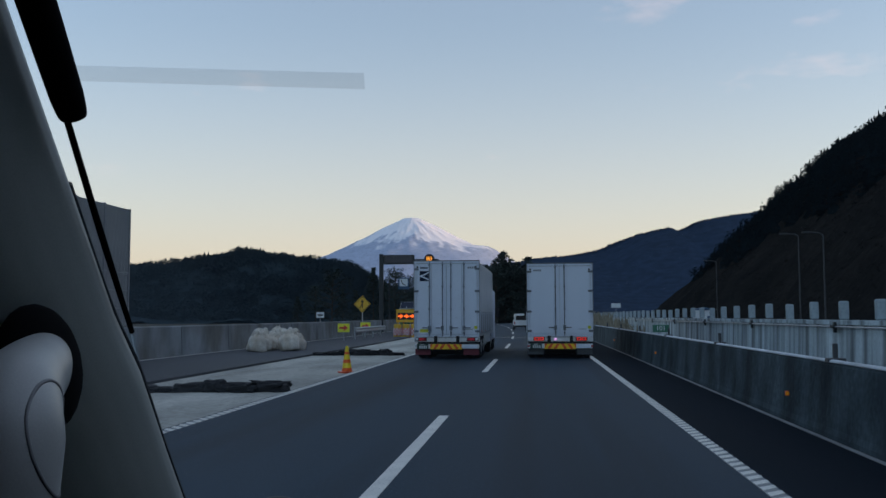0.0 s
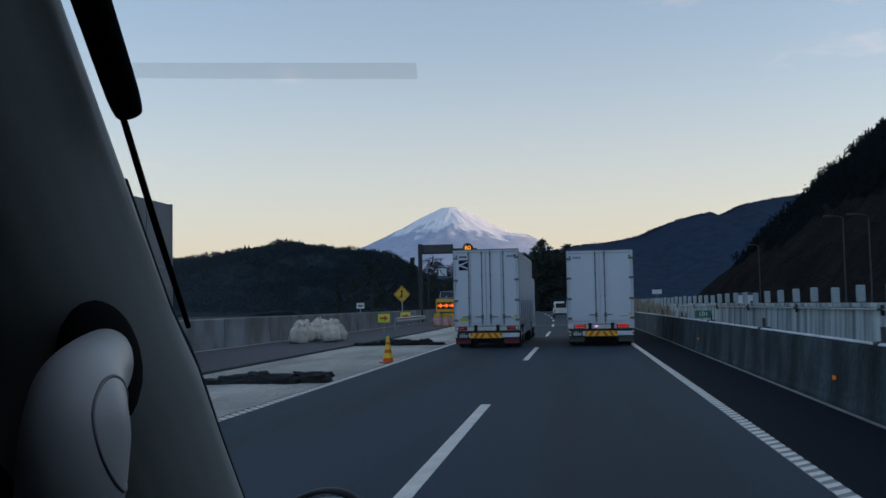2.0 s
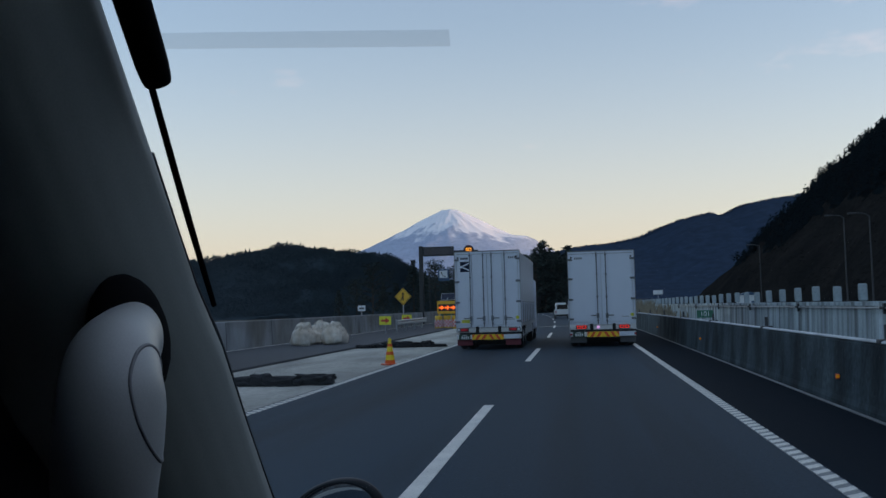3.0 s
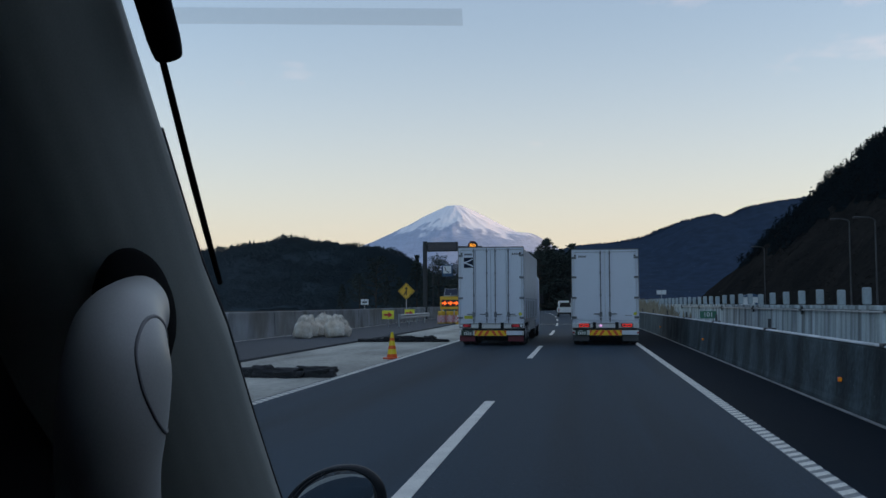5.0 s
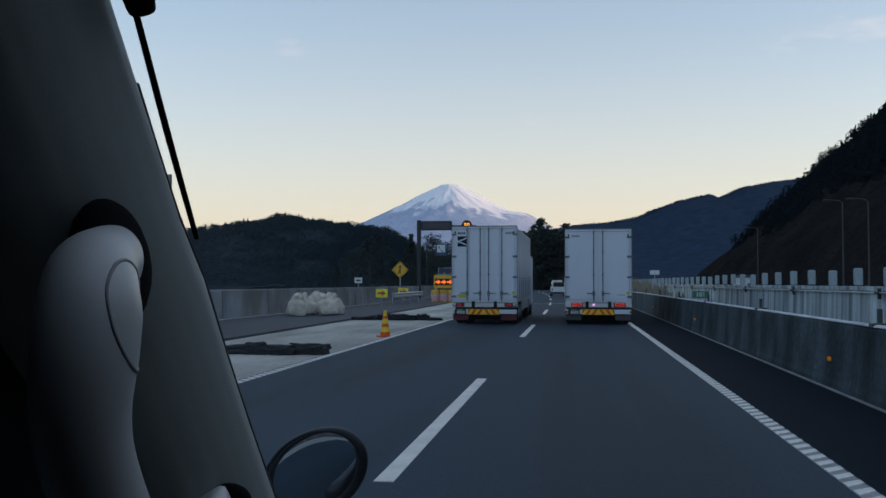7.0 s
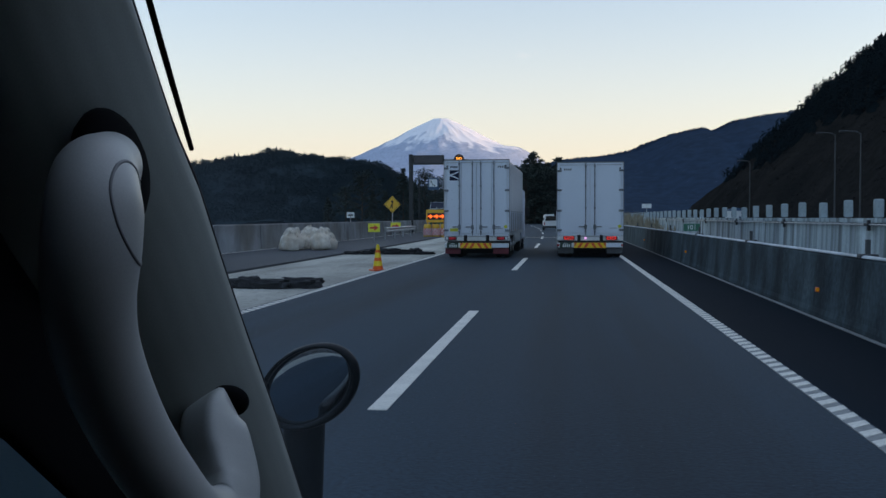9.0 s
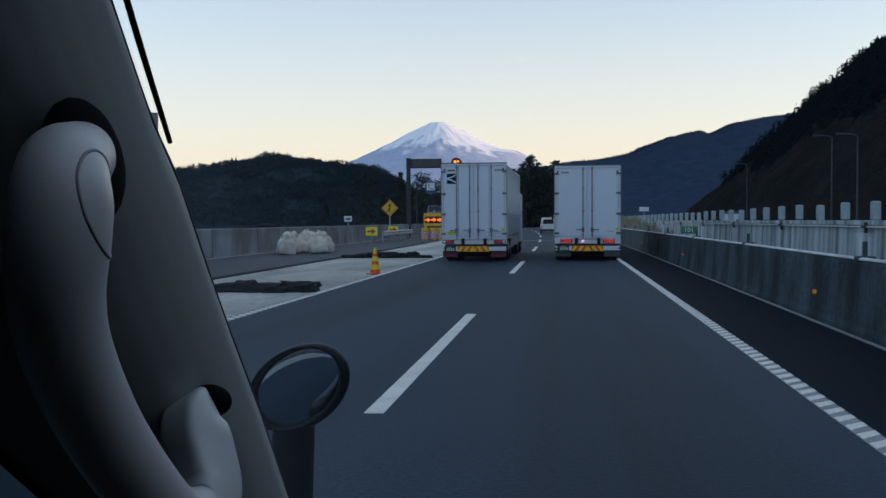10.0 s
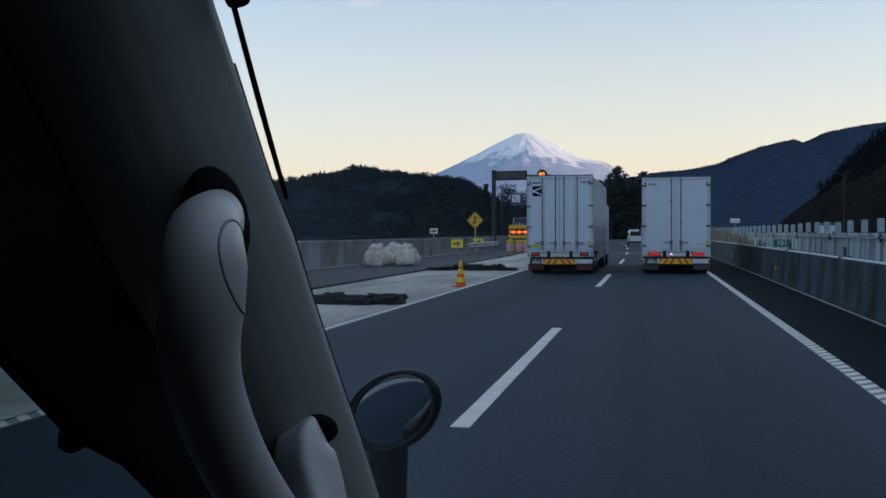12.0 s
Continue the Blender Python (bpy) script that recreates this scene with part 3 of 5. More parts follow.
def left_hill_z(x, y):
    f = smooth_step(520, 860, y) * (1 - 0.7 * smooth_step(900, 1250, y))
    return -2.5 + (along(LEFT_RIDGE, x / 850 - SHIFT) * 850 + 1) * f


RIGHT_SLOPE = [(0, 0), (13, 17), (61, 66), (98, 101), (139, 133), (250, 190), (430, 225)]


def right_hill_z(x, y):
    foot = 70 + 28 * smooth_step(250, 680, y) + 4 * math.sin(y * 0.021)
    f = 1 - smooth_step(730, 960, y)
    return -2.5 + along(RIGHT_SLOPE, max(0, x - foot)) * f


# right end raised where unseen, to keep the sun off the crest
FAR_RIDGE = [(-0.14, 0.030), (-0.06, 0.053), (-0.008, 0.062), (0.052, 0.069), (0.089, 0.085), (0.122, 0.093), (0.130, 0.090), (0.153, 0.1), (0.19, 0.105), (0.222, 0.110), (0.30, 0.135), (0.40, 0.17), (0.86, 0.30)]


def far_hill_z(x, y):
    f = smooth_step(1500, 2560, y) * (1 - 0.5 * smooth_step(2600, 3400, y))
    return -3 + along(FAR_RIDGE, x / 2560 - SHIFT) * 2560 * f


def rugged(height, rough, freq):
    """The same height with the fine unevenness of real ground."""
    return lambda x, y: height(x, y) + noise.fractal(Vector((x * freq, y * freq, 3)), 0.9, 2.1, 4) * rough


def canopy(height):
    """Rounded tree tops seen from afar, close together on the slope."""
    return lambda x, y: height(x, y) + 3.0 * abs(noise.noise(Vector((x * 0.13, y * 0.09, 0.7)))) + 1.6 * noise.noise(Vector((x * 0.33, y * 0.2, 4.2)))


left_hill_z = rugged(left_hill_z, 5, 0.02)
right_hill_z = rugged(right_hill_z, 6, 0.03)
far_hill_z = rugged(far_hill_z, 9, 0.006)
terrain("hill_left", -900, 60, 260, 480, 1260, 110, canopy(left_hill_z), WOOD_HAZED, "dark wooded hill with an uneven crest of trees", "hill")
# the hill is carried back out of view to block the low sun
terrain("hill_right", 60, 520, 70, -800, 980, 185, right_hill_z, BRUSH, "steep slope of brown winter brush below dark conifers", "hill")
terrain("mountain_far", -500, 2200, 130, 1450, 3450, 70, far_hill_z, FAR_RIDGE_HAZED, "distant forested mountain ridge with blue-grey haze in its colour", "mountain")

# the snow mountain: a wide cone with radial gullies
PX = -0.134
PEAK = Vector((4250 * PX, 4250, 0))
CONE = [(0, 0.1072), (0.009, 0.1064), (0.0187, 0.1020), (0.030, 0.0965), (0.047, 0.0872), (0.065, 0.0780), (0.09, 0.0665), (0.13, 0.0510), (0.2, 0.031), (0.3, 0.012), (0.42, 0.0)]


def snow_material():
    # the rock is paled towards blue, the air's haze put into its colour
    m = material("snow_and_hazed_rock", (0.40, 0.46, 0.58), 0.9, vary=0.12, scale=0.01, bump_scale=0.08, second=(0.34, 0.40, 0.52), spec=0.1)
    nt = m.node_tree
    nd, ln = nt.nodes, nt.links
    b = nd["Principled BSDF"]
    old = b.inputs["Base Color"].links[0].from_socket
    geo = nd.new("ShaderNodeAttribute")
    geo.attribute_name = "snow"
    nz = nd.new("ShaderNodeTexNoise")
    nz.inputs["Scale"].default_value = 0.03
    nz.inputs["Detail"].default_value = 8
    tc = nd.new("ShaderNodeTexCoord")
    ln.new(tc.outputs["Object"], nz.inputs["Vector"])
    add = nd.new("ShaderNodeMath")
    add.operation = "MULTIPLY_ADD"
    ln.new(nz.outputs["Fac"], add.inputs[0])
    add.inputs[1].default_value = 0.5
    ln.new(geo.outputs["Fac"], add.inputs[2])
    rp = nd.new("ShaderNodeValToRGB")
    rp.color_ramp.elements[0].position, rp.color_ramp.elements[1].position = 0.62, 0.86
    ln.new(add.outputs[0], rp.inputs["Fac"])
    mx = nd.new("ShaderNodeMix")
    mx.data_type = "RGBA"
    ln.new(rp.outputs["Color"], mx.inputs["Factor"])
    ln.new(old, mx.inputs["A"])
    mx.inputs["B"].default_value = (0.82, 0.82, 0.86, 1)
    ln.new(mx.outputs["Result"], b.inputs["Base Color"])
    return m


bm = bmesh.new()
snow_layer = bm.verts.layers.float.new("snow")
rings = []
NA = 220
for j in range(70):
    r = 0.42 * (j / 69) ** 1.7
    ring = []
    for i in range(NA):
        a = 2 * math.pi * i / NA
        ca, sa = math.cos(a), math.sin(a)
        gully = noise.fractal(Vector((ca * 6, sa * 6, r * 45)), 0.8, 2.2, 5)
        h = along(CONE, r) + gully * 0.0011 * smooth_step(0.004, 0.05, r) * (1 - smooth_step(0.15, 0.4, r))
        # the old side crater on the right shoulder
        h += 0.0062 * math.exp(-(((r - 0.092) / 0.014) ** 2)) * math.exp(-((math.atan2(sa + 0.35, ca) / 0.35) ** 2))
        if r < 0.012:
            h += 0.0012 * noise.noise(Vector((ca * 3, sa * 3, 1)))
        v = bm.verts.new((ca * r * 4250, sa * r * 4250, h * 4250))
        line = 0.0805 - 0.015 * max(0, ca) ** 2 + gully * 0.015 + 0.006 * noise.noise(Vector((ca * 22, sa * 22, r * 60)))
        v[snow_layer] = 0.5 + (h - line) * 32
        ring.append(v)
    rings.append(ring)
for a, b in zip(rings, rings[1:]):
    for i in range(NA):
        k = (i + 1) % NA
        bm.faces.new((a[i], a[k], b[k], b[i]))
bmesh.ops.remove_doubles(bm, verts=rings[0], dist=0.5)
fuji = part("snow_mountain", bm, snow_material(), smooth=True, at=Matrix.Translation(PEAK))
tagged(fuji, "distant snow-capped volcano cone, bare lower slopes paled blue with painted haze", "mountain", kind="structure")


# a small torn cloud lying against the mountain's flank
rnd = random.Random(21)
bm = bmesh.new()
for k in range(26):
    u = rnd.uniform(-1, 1)
    r = rnd.uniform(4, 9) * (1.15 - 0.8 * abs(u))
    m = Matrix.LocRotScale((u * 32, rnd.uniform(-6, 6), u * 7 + rnd.uniform(-4, 5)), None, (r * 1.5, r, r * 0.8))
    for v in bmesh.ops.create_icosphere(bm, subdivisions=2, radius=1, matrix=m)["verts"]:
        v.co += Vector((1, 1, 1)) * noise.noise(v.co * 0.16) * 3.5
CLOUD = material("cloud_white", (0.84, 0.80, 0.82), 1.0, vary=0.05, scale=0.05, bump_scale=0.2, spec=0.0)
tagged(part("cloud", bm, CLOUD, smooth=True, at=pose(-0.145 * 3640, 3640, 1.6 + 0.0612 * 3640)), "small torn white cloud against the mountain flank", "cloud", kind="structure")


# ---- trees ----
def leaf_clump(bm, c, r, rnd, count, leaf):
    """A loose flattened ball of small leaf sprays."""
    for _ in range(count):
        d = Vector((rnd.gauss(0, 1), rnd.gauss(0, 1), rnd.gauss(0, 1))).normalized() * r * rnd.random() ** 0.4
        p = c + Vector((d.x, d.y, d.z * 0.55))
        vs = [bm.verts.new(p + Vector((rnd.uniform(-1, 1), rnd.uniform(-1, 1), rnd.uniform(-0.6, 0.6))) * leaf) for _ in range(4)]
        for tri in ((0, 1, 2), (0, 2, 3), (1, 2, 3)):
            bm.faces.new([vs[i] for i in tri])


def cedar_meshes(height, width, seed, bottom, per=9):
    """A cedar: a spire of drooping boughs, broad below."""
    t = bmesh.new()
    cyl(0.016 * height, 0.02, (0, 0, -1), (0, 0, height * 0.97), 9, t)
    rnd = random.Random(seed + 50)
    c = bmesh.new()
    for k in range(44):
        f = bottom + (0.99 - bottom) * (k / 44) ** 0.9
        a = k * 2.4 + rnd.uniform(-0.5, 0.5)
        L = (width * 0.5 * (1 - (f - bottom) / (1 - bottom)) ** 0.85 + 0.35) * rnd.uniform(0.6, 1.2)
        tip = Vector((math.cos(a) * L, math.sin(a) * L, height * f - 0.18 * L))
        if k % 3 == 0:
            cyl(0.07, 0.02, (0, 0, height * f), tip, 5, t)
        leaf_clump(c, tip * 0.9 + Vector((0, 0, 0.08 * height * f)) * 0.1, 0.45 + 0.22 * L, rnd, per, 0.36)
        leaf_clump(c, Vector((tip.x * 0.45, tip.y * 0.45, height * f - 0.05 * L)), 0.4 + 0.25 * L, rnd, per, 0.40)
    return mesh_of("trunk", t, BARK), mesh_of("crown", c, NEEDLES)


def pine_meshes(height, width, seed, bottom, per=26):
    """A pine or broad evergreen: a few heavy limbs that end in separate clumps."""
    t = bmesh.new()
    rnd = random.Random(seed + 90)
    bow = Vector((rnd.uniform(-0.5, 0.5), rnd.uniform(-0.5, 0.5), height * 0.93))
    cyl(0.018 * height, 0.05, (0, 0, -1), bow, 9, t)
    c = bmesh.new()
    for k in range(26):
        f = bottom + (1.0 - bottom) * ((k + 0.5) / 26) ** 0.8
        a = k * 2.4 + rnd.uniform(-0.6, 0.6)
        g = (f - bottom) / (1 - bottom)
        L = width * 0.5 * math.sin(math.pi * (0.22 + 0.72 * g)) ** 0.8 * rnd.uniform(0.45, 1.15)
        root = bow * max(0.1, f - 0.07)
        tip = Vector((bow.x * f + math.cos(a) * L, bow.y * f + math.sin(a) * L, height * f))
        cyl(0.09, 0.03, root, tip, 5, t)
        leaf_clump(c, tip, rnd.uniform(0.9, 1.5) * width / 9, rnd, per, 0.30)
        leaf_clump(c, tip * 0.55 + root * 0.45, rnd.uniform(0.6, 1.0) * width / 9, rnd, per // 2, 0.32)
    return mesh_of("trunk", t, BARK), mesh_of("crown", c, NEEDLES)


CEDARS = [cedar_meshes(15, 8.5, 1, 0.10, 13), pine_meshes(16, 10.5, 2, 0.30, 40), cedar_meshes(13, 8.5, 3, 0.08, 13), pine_meshes(14, 11.5, 4, 0.15, 44), pine_meshes(18, 6.5, 5, 0.50, 70)]


def cedar(x, y, z, kind, s, label="tall dark evergreen tree with a ragged crown beside the road"):
    t = thing("conifer_tree", label, "tree", pose(x, y, z, 0, 0, random.uniform(0, 360)) @ Matrix.Diagonal((s, s, s, 1)), "roadside conifers")
    tr, cr = CEDARS[kind]
    a = new("trunk", tr)
    a.parent = t
    b = new("crown", cr)
    b.parent = t


# a grove where the road bends, seen between the lorries, and single trees to the left of it
GROVE = [(-0.17, 0.034), (-0.15, 0.043), (-0.134, 0.049), (-0.115, 0.055), (-0.05, 0.062), (-0.02, 0.061), (-0.009, 0.065), (-0.004, 0.056)]
HEIGHTS = (15.0, 17.2, 13.0, 15.2, 19.0)
for k in range(46):
    u = -0.125 + 0.119 * (k / 45) ** 0.8 + random.uniform(-0.003, 0.003)
    y = 215 + random.uniform(0, 60)
    kind = (1, 3, 0, 3, 2)[k % 5]
    cedar(u * y, y, -1.5, kind, (along(GROVE, u) * y + 3.0) / HEIGHTS[kind] * random.uniform(0.84, 1.03))
cedar(-0.0345 * 240, 240, -1.5, 4, (0.0735 * 240 + 3.0) / HEIGHTS[4], "tall bare-stemmed pine rising above the grove")
for u, y, s, kd in ((-0.222, 300, 1.35, 3), (-0.176, 290, 1.30, 0), (-0.165, 300, 1.15, 2), (-0.152, 310, 1.25, 1), (-0.140, 290, 1.2, 3), (-0.13, 300, 1.15, 2),
                    (-0.122, 280, 1.0, 0), (-0.115, 285, 1.15, 1), (-0.105, 270, 1.05, 3), (-0.097, 275, 1.1, 2), (-0.195, 320, 1.0, 2), (-0.21, 330, 0.9, 0), (-0.24, 340, 0.95, 1), (-0.26, 350, 0.9, 2)):
    cedar(u * y, y, -2, kd, s)


def forest(name, count, where, zfun, size, label, mat=NEEDLES, seed=5, limbs=14, wide=1.0, rounded=0.0, spray=0.24):
    """A wood as one body of stuff: many small ragged conifers."""
    rnd = random.Random(seed)
    verts, faces = [], []
    for _ in range(count):
        x, y = where(rnd)
        z = zfun(x, y)
        h = size * rnd.uniform(0.6, 1.35)
        w = h * rnd.uniform(0.28, 0.46) * wide
        if rnd.random() < rounded:
            # a broad-leaved crown: loose clumps filling an egg
            for k in range(limbs * 3):
                a, b = rnd.uniform(0, 6.28), rnd.uniform(-0.5, 1.5)
                e = rnd.random() ** 0.35
                c = Vector((x + w * 1.25 * e * math.cos(a) * math.cos(b), y + w * 1.25 * e * math.sin(a) * math.cos(b), z + h * (0.45 + 0.42 * e * math.sin(b))))
                o = len(verts)
                for q in range(4):
                    verts.append((c.x + rnd.uniform(-spray, spray) * w, c.y + rnd.uniform(-spray, spray) * w, c.z + rnd.uniform(-0.07, 0.07) * h))
                faces += [(o, o + 1, o + 2), (o, o + 2, o + 3), (o, o + 3, o + 1)]
            continue
        for k in range(limbs):
            f = k / limbs
            a = rnd.uniform(0, 6.28)
            r = w * (1 - f * 0.9) * rnd.uniform(0.6, 1.2)
            zz = z + h * f - 1
            o = len(verts)
            verts += [(x, y, zz + h * 0.24), (x + r * math.cos(a), y + r * math.sin(a), zz - h * 0.03), (x + r * math.cos(a + 1.7), y + r * math.sin(a + 1.7), zz + h * 0.02), (x - 0.35 * r * math.cos(a), y - 0.35 * r * math.sin(a), zz)]
            faces += [(o, o + 1, o + 2), (o, o + 2, o + 3), (o, o + 3, o + 1)]
    me = bpy.data.meshes.new(name)
    me.from_pydata(verts, [], faces)
    me.materials.append(mat)
    return tagged(new(name, me), label, "forest", kind="stuff")


forest("forest_left", 7400, lambda r: (r.uniform(-560, -30), 492 + 415 * r.random() ** 0.75), left_hill_z, 7.5, "dark evergreen wood covering the low hill", WOOD_HAZED, seed=6, limbs=18, wide=1.35, rounded=0.85, spray=0.17)


def on_right(r):
    while True:
        x, y = r.uniform(84, 360), r.uniform(300, 770)
        edge = 30 + 0.055 * (700 - y) + 10 * noise.noise(Vector((x * 0.02, y * 0.012, 0)))
        if right_hill_z(x, y) > edge:
            return x, y


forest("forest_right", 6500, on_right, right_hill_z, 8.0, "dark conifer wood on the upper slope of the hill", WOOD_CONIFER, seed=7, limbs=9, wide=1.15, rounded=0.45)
forest("forest_far", 6000, lambda r: (r.uniform(-350, 1100), r.uniform(2440, 2580)), far_hill_z, 4.5, "distant forest along the mountain ridge", FAR_RIDGE_HAZED, seed=8, limbs=3, wide=2.6)
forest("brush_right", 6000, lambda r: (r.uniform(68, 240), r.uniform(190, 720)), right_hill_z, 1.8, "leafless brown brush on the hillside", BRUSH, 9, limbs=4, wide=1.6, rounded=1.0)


# ---- lorries ----
def lettering(name, chars, size, mat, parent, m):
    cu = bpy.data.curves.new(name, "FONT")
    cu.body, cu.size, cu.align_x, cu.align_y, cu.extrude = chars, size, "CENTER", "CENTER", 0.004
    tmp = bpy.data.objects.new(name, cu)
    scene.collection.objects.link(tmp)
    me = bpy.data.meshes.new_from_object(tmp)
    bpy.data.objects.remove(tmp)
    me.materials.clear()
    me.materials.append(mat)
    ob = new(name, me)
    ob.matrix_basis, ob.parent = m, parent
    return ob


def wheel(parent, x, y, r=0.48, w=0.28, outer=1):
    t = bmesh.new()
    cyl(r, r, (x - w / 2, y, r), (x + w / 2, y, r), 28, t)
    bmesh.ops.bevel(t, geom=[e for e in t.edges if len(e.link_faces) == 2 and e.calc_face_angle(0) > 1.0], offset=0.05, segments=2, affect="EDGES")
    p = part("wheel", t, RUBBER, parent)
    s = x + outer * w / 2
    part("rim", cyl(r * 0.58, r * 0.5, (s - outer * 0.02, y, r), (s + outer * 0.012, y, r), 22), STEEL, p)
    part("hub", cyl(0.11, 0.09, (s, y, r), (s + outer * 0.05, y, r), 14), TRUCK_GREY, p)


def lorry(x, y, four_doors, label, top=3.70, length=11.6):
    """A box lorry seen from behind: x, y is the middle of its tail."""
    L = thing("box_lorry", label, "lorry", pose(x, y, 0, 0, 0, -0.5 if four_doors else 0.2))
    rod = ROD_PALE if four_doors else LOCK_ROD
    W, z0 = 1.245, 0.85
    part("cargo_box", box(-W, W, 0.05, length - 2.3, z0, top - 0.04, 0.03), TRUCK_SIDE, L)
    # tail frame round the doors
    fr = bmesh.new()
    for a in ((-W - 0.005, -W + 0.07, 0.0, 0.06, z0, top), (W - 0.07, W + 0.005, 0.0, 0.06, z0, top), (-W + 0.071, W - 0.071, 0.0, 0.06, top - 0.09, top), (-W + 0.071, W - 0.071, 0.0, 0.06, z0, z0 + 0.09)):
        box(*a, 0.012, fr)
    part("tail_frame", fr, TRUCK_WHITE, L)
    part("roof_trim", box(-W - 0.008, W + 0.008, -0.015, 0.12, top + 0.001, top + 0.035, 0.008), LOCK_ROD, L, "dark grey rim along the roof edge")
    for sx in (-1, 1):
        part("corner_trim", box(sx * (W + 0.001) - 0.012, sx * (W + 0.001) + 0.012, -0.02, -0.002, z0, top, 0.004), TRUCK_GREY, L)
    part("drip_rail", box(-W + 0.08, W - 0.08, -0.035, -0.002, top - 0.095, top - 0.075, 0.005), TRUCK_GREY, L)
    cuts = [-W + 0.08, -0.585, 0.0, 0.585, W - 0.08] if four_doors else [-W + 0.08, 0.0, W - 0.08]
    rods = [-0.66, -0.16, 0.16, 0.66] if four_doors else [-0.17, 0.17]
    for a, b in zip(cuts, cuts[1:]):
        part("rear_door", box(a + 0.008, b - 0.008, -0.022, 0.045, z0 + 0.095, top - 0.095, 0.012), TRUCK_WHITE, L)
    for r in rods:
        p = part("lock_rod", cyl(0.018, 0.018, (r, -0.05, z0 + 0.02), (r, -0.05, top - 0.03), 10), rod, L)
        for z in (z0 + 0.15, 1.9, 2.75, top - 0.14):
            part("rod_guide", box(r - 0.034, r + 0.034, -0.07, -0.024, z - 0.03, z + 0.03, 0.008), rod, p)
        side = 1 if r < 0 else -1
        hb = box(min(r, r + side * -0.26), max(r, r + side * -0.26), -0.085, -0.06, 1.17, 1.21, 0.008)
        box(r - 0.05, r + 0.05, -0.075, -0.03, 1.09, 1.27, 0.01, hb)
        part("lock_handle", hb, rod, p)
    for sx in (-1, 1):
        for z in (1.06, 1.80, 2.58, top - 0.30):
            part("door_hinge", box(min(sx * (W - 0.17), sx * (W + 0.01)), max(sx * (W - 0.17), sx * (W + 0.01)), -0.05, -0.012, z - 0.04, z + 0.04, 0.01), rod, L)
        part("marker_lamp", cyl(0.035, 0.03, (sx * (W - 0.13), -0.045, top - 0.22), (sx * (W - 0.13), -0.015, top - 0.22), 12), CHASSIS, L)
    # small unreadable markings
    mark_x = 0.80 if four_doors else -1.0
    for k in range(4):
        o = mark_x + 0.078 * k
        part("maker_mark", prism([(o, top - 0.29), (o + 0.052, top - 0.29), (o + 0.066, top - 0.215), (o + 0.014, top - 0.215)], -0.028, -0.0225), LOCK_ROD, L, "small illegible dark lettering")
    part("small_mark", box(0.72, 1.0, -0.028, -0.0225, 1.12, 1.145), TRUCK_GREY, L)
    part("round_sticker", cyl(0.065, 0.065, (W - 0.14, -0.028, 1.20), (W - 0.14, -0.0225, 1.20), 16), STICKER, L, "yellow round sticker")
    if four_doors:
        for k in range(4):
            part("maker_mark", box(-1.01 + 0.075 * k, -0.955 + 0.075 * k, -0.028, -0.0225, top - 0.285, top - 0.215), NAVY, L, "small illegible dark lettering")
        part("panel_sticker", box(-1.02, -0.70, -0.028, -0.0225, 1.02, 1.14), STICKER, L, "yellow-green sticker")
        lg = part("emblem", box(-1.03, -0.66, -0.030, -0.0225, top - 0.76, top - 0.37), NAVY, L, "navy square emblem crossed by white curved bands")
        for q in (-1, 1):
            s = bmesh.new()
            pts = [(-1.03 + 0.37 * t, top - 0.59 + q * (0.010 + 0.145 * t ** 1.5)) for t in [i / 8 for i in range(9)]]
            for (xa, za), (xb, zb) in zip(pts, pts[1:]):
                s.faces.new([s.verts.new(v) for v in ((xa, -0.032, za), (xb, -0.032, zb), (xb, -0.032, zb + 0.052), (xa, -0.032, za + 0.046))])
            bmesh.ops.remove_doubles(s, verts=s.verts[:], dist=0.0005)
            bmesh.ops.solidify(s, geom=s.faces[:], thickness=0.002)
            part("emblem_band", s, TRUCK_WHITE, lg)
    # tail: sill, lamps, striped board, bumper, mudflaps
    low = pose(0, 0, -0.14)
    part("sill", box(-W, W, -0.01, 0.25, 0.80, 0.984, 0.015), TRUCK_SIDE, L, at=low)
    part("sill_step", box(-W + 0.30, W - 0.30, -0.035, -0.012, 0.955, 0.978, 0.005), TRUCK_GREY, L, at=low)
    for sx in (-0.42, 0.42):
        part("buffer", box(sx - 0.06, sx + 0.06, -0.10, -0.012, 0.80, 1.02, 0.015), RUBBER, L, at=low)
    lit = not four_doors
    for sx in (-1, 1):
        hx = sx * (0.98 if four_doors else 0.80)
        ho = part("tail_lamp", box(hx - 0.22, hx + 0.22, -0.06, -0.012, 0.83, 0.97, 0.02), CHASSIS, L, at=low)
        if lit:
            for k in (-0.095, 0.095):
                b = bmesh.new()
                for q in ((-0.072, 0.072, 0.845, 0.863), (-0.072, 0.072, 0.937, 0.955), (-0.072, -0.052, 0.864, 0.936), (0.052, 0.072, 0.864, 0.936)):
                    box(hx + k + q[0], hx + k + q[1], -0.07, -0.055, q[2], q[3], bm=b)
                part("lamp_lens", b, LAMP_RED_LIT, ho, "lit red square lamp ring")
        else:
            mid = hx - sx * 0.02
            part("lamp_lens", box(mid - 0.09, mid + 0.09, -0.068, -0.055, 0.85, 0.95, 0.008), LAMP_RED_DIM, ho, "dim red lens")
            for e in (-1, 1):
                part("clear_lens", box(hx + e * 0.155 - 0.045, hx + e * 0.155 + 0.045, -0.068, -0.055, 0.85, 0.95, 0.008), SIGN_WHITE if e == sx else LAMP_RED, ho)
    if lit:
        part("plate_lamp", box(-0.22, -0.13, -0.05, -0.011, 0.85, 0.93, 0.01), LAMP_WHITE_LIT, L, "small bright lilac lamp", at=low)
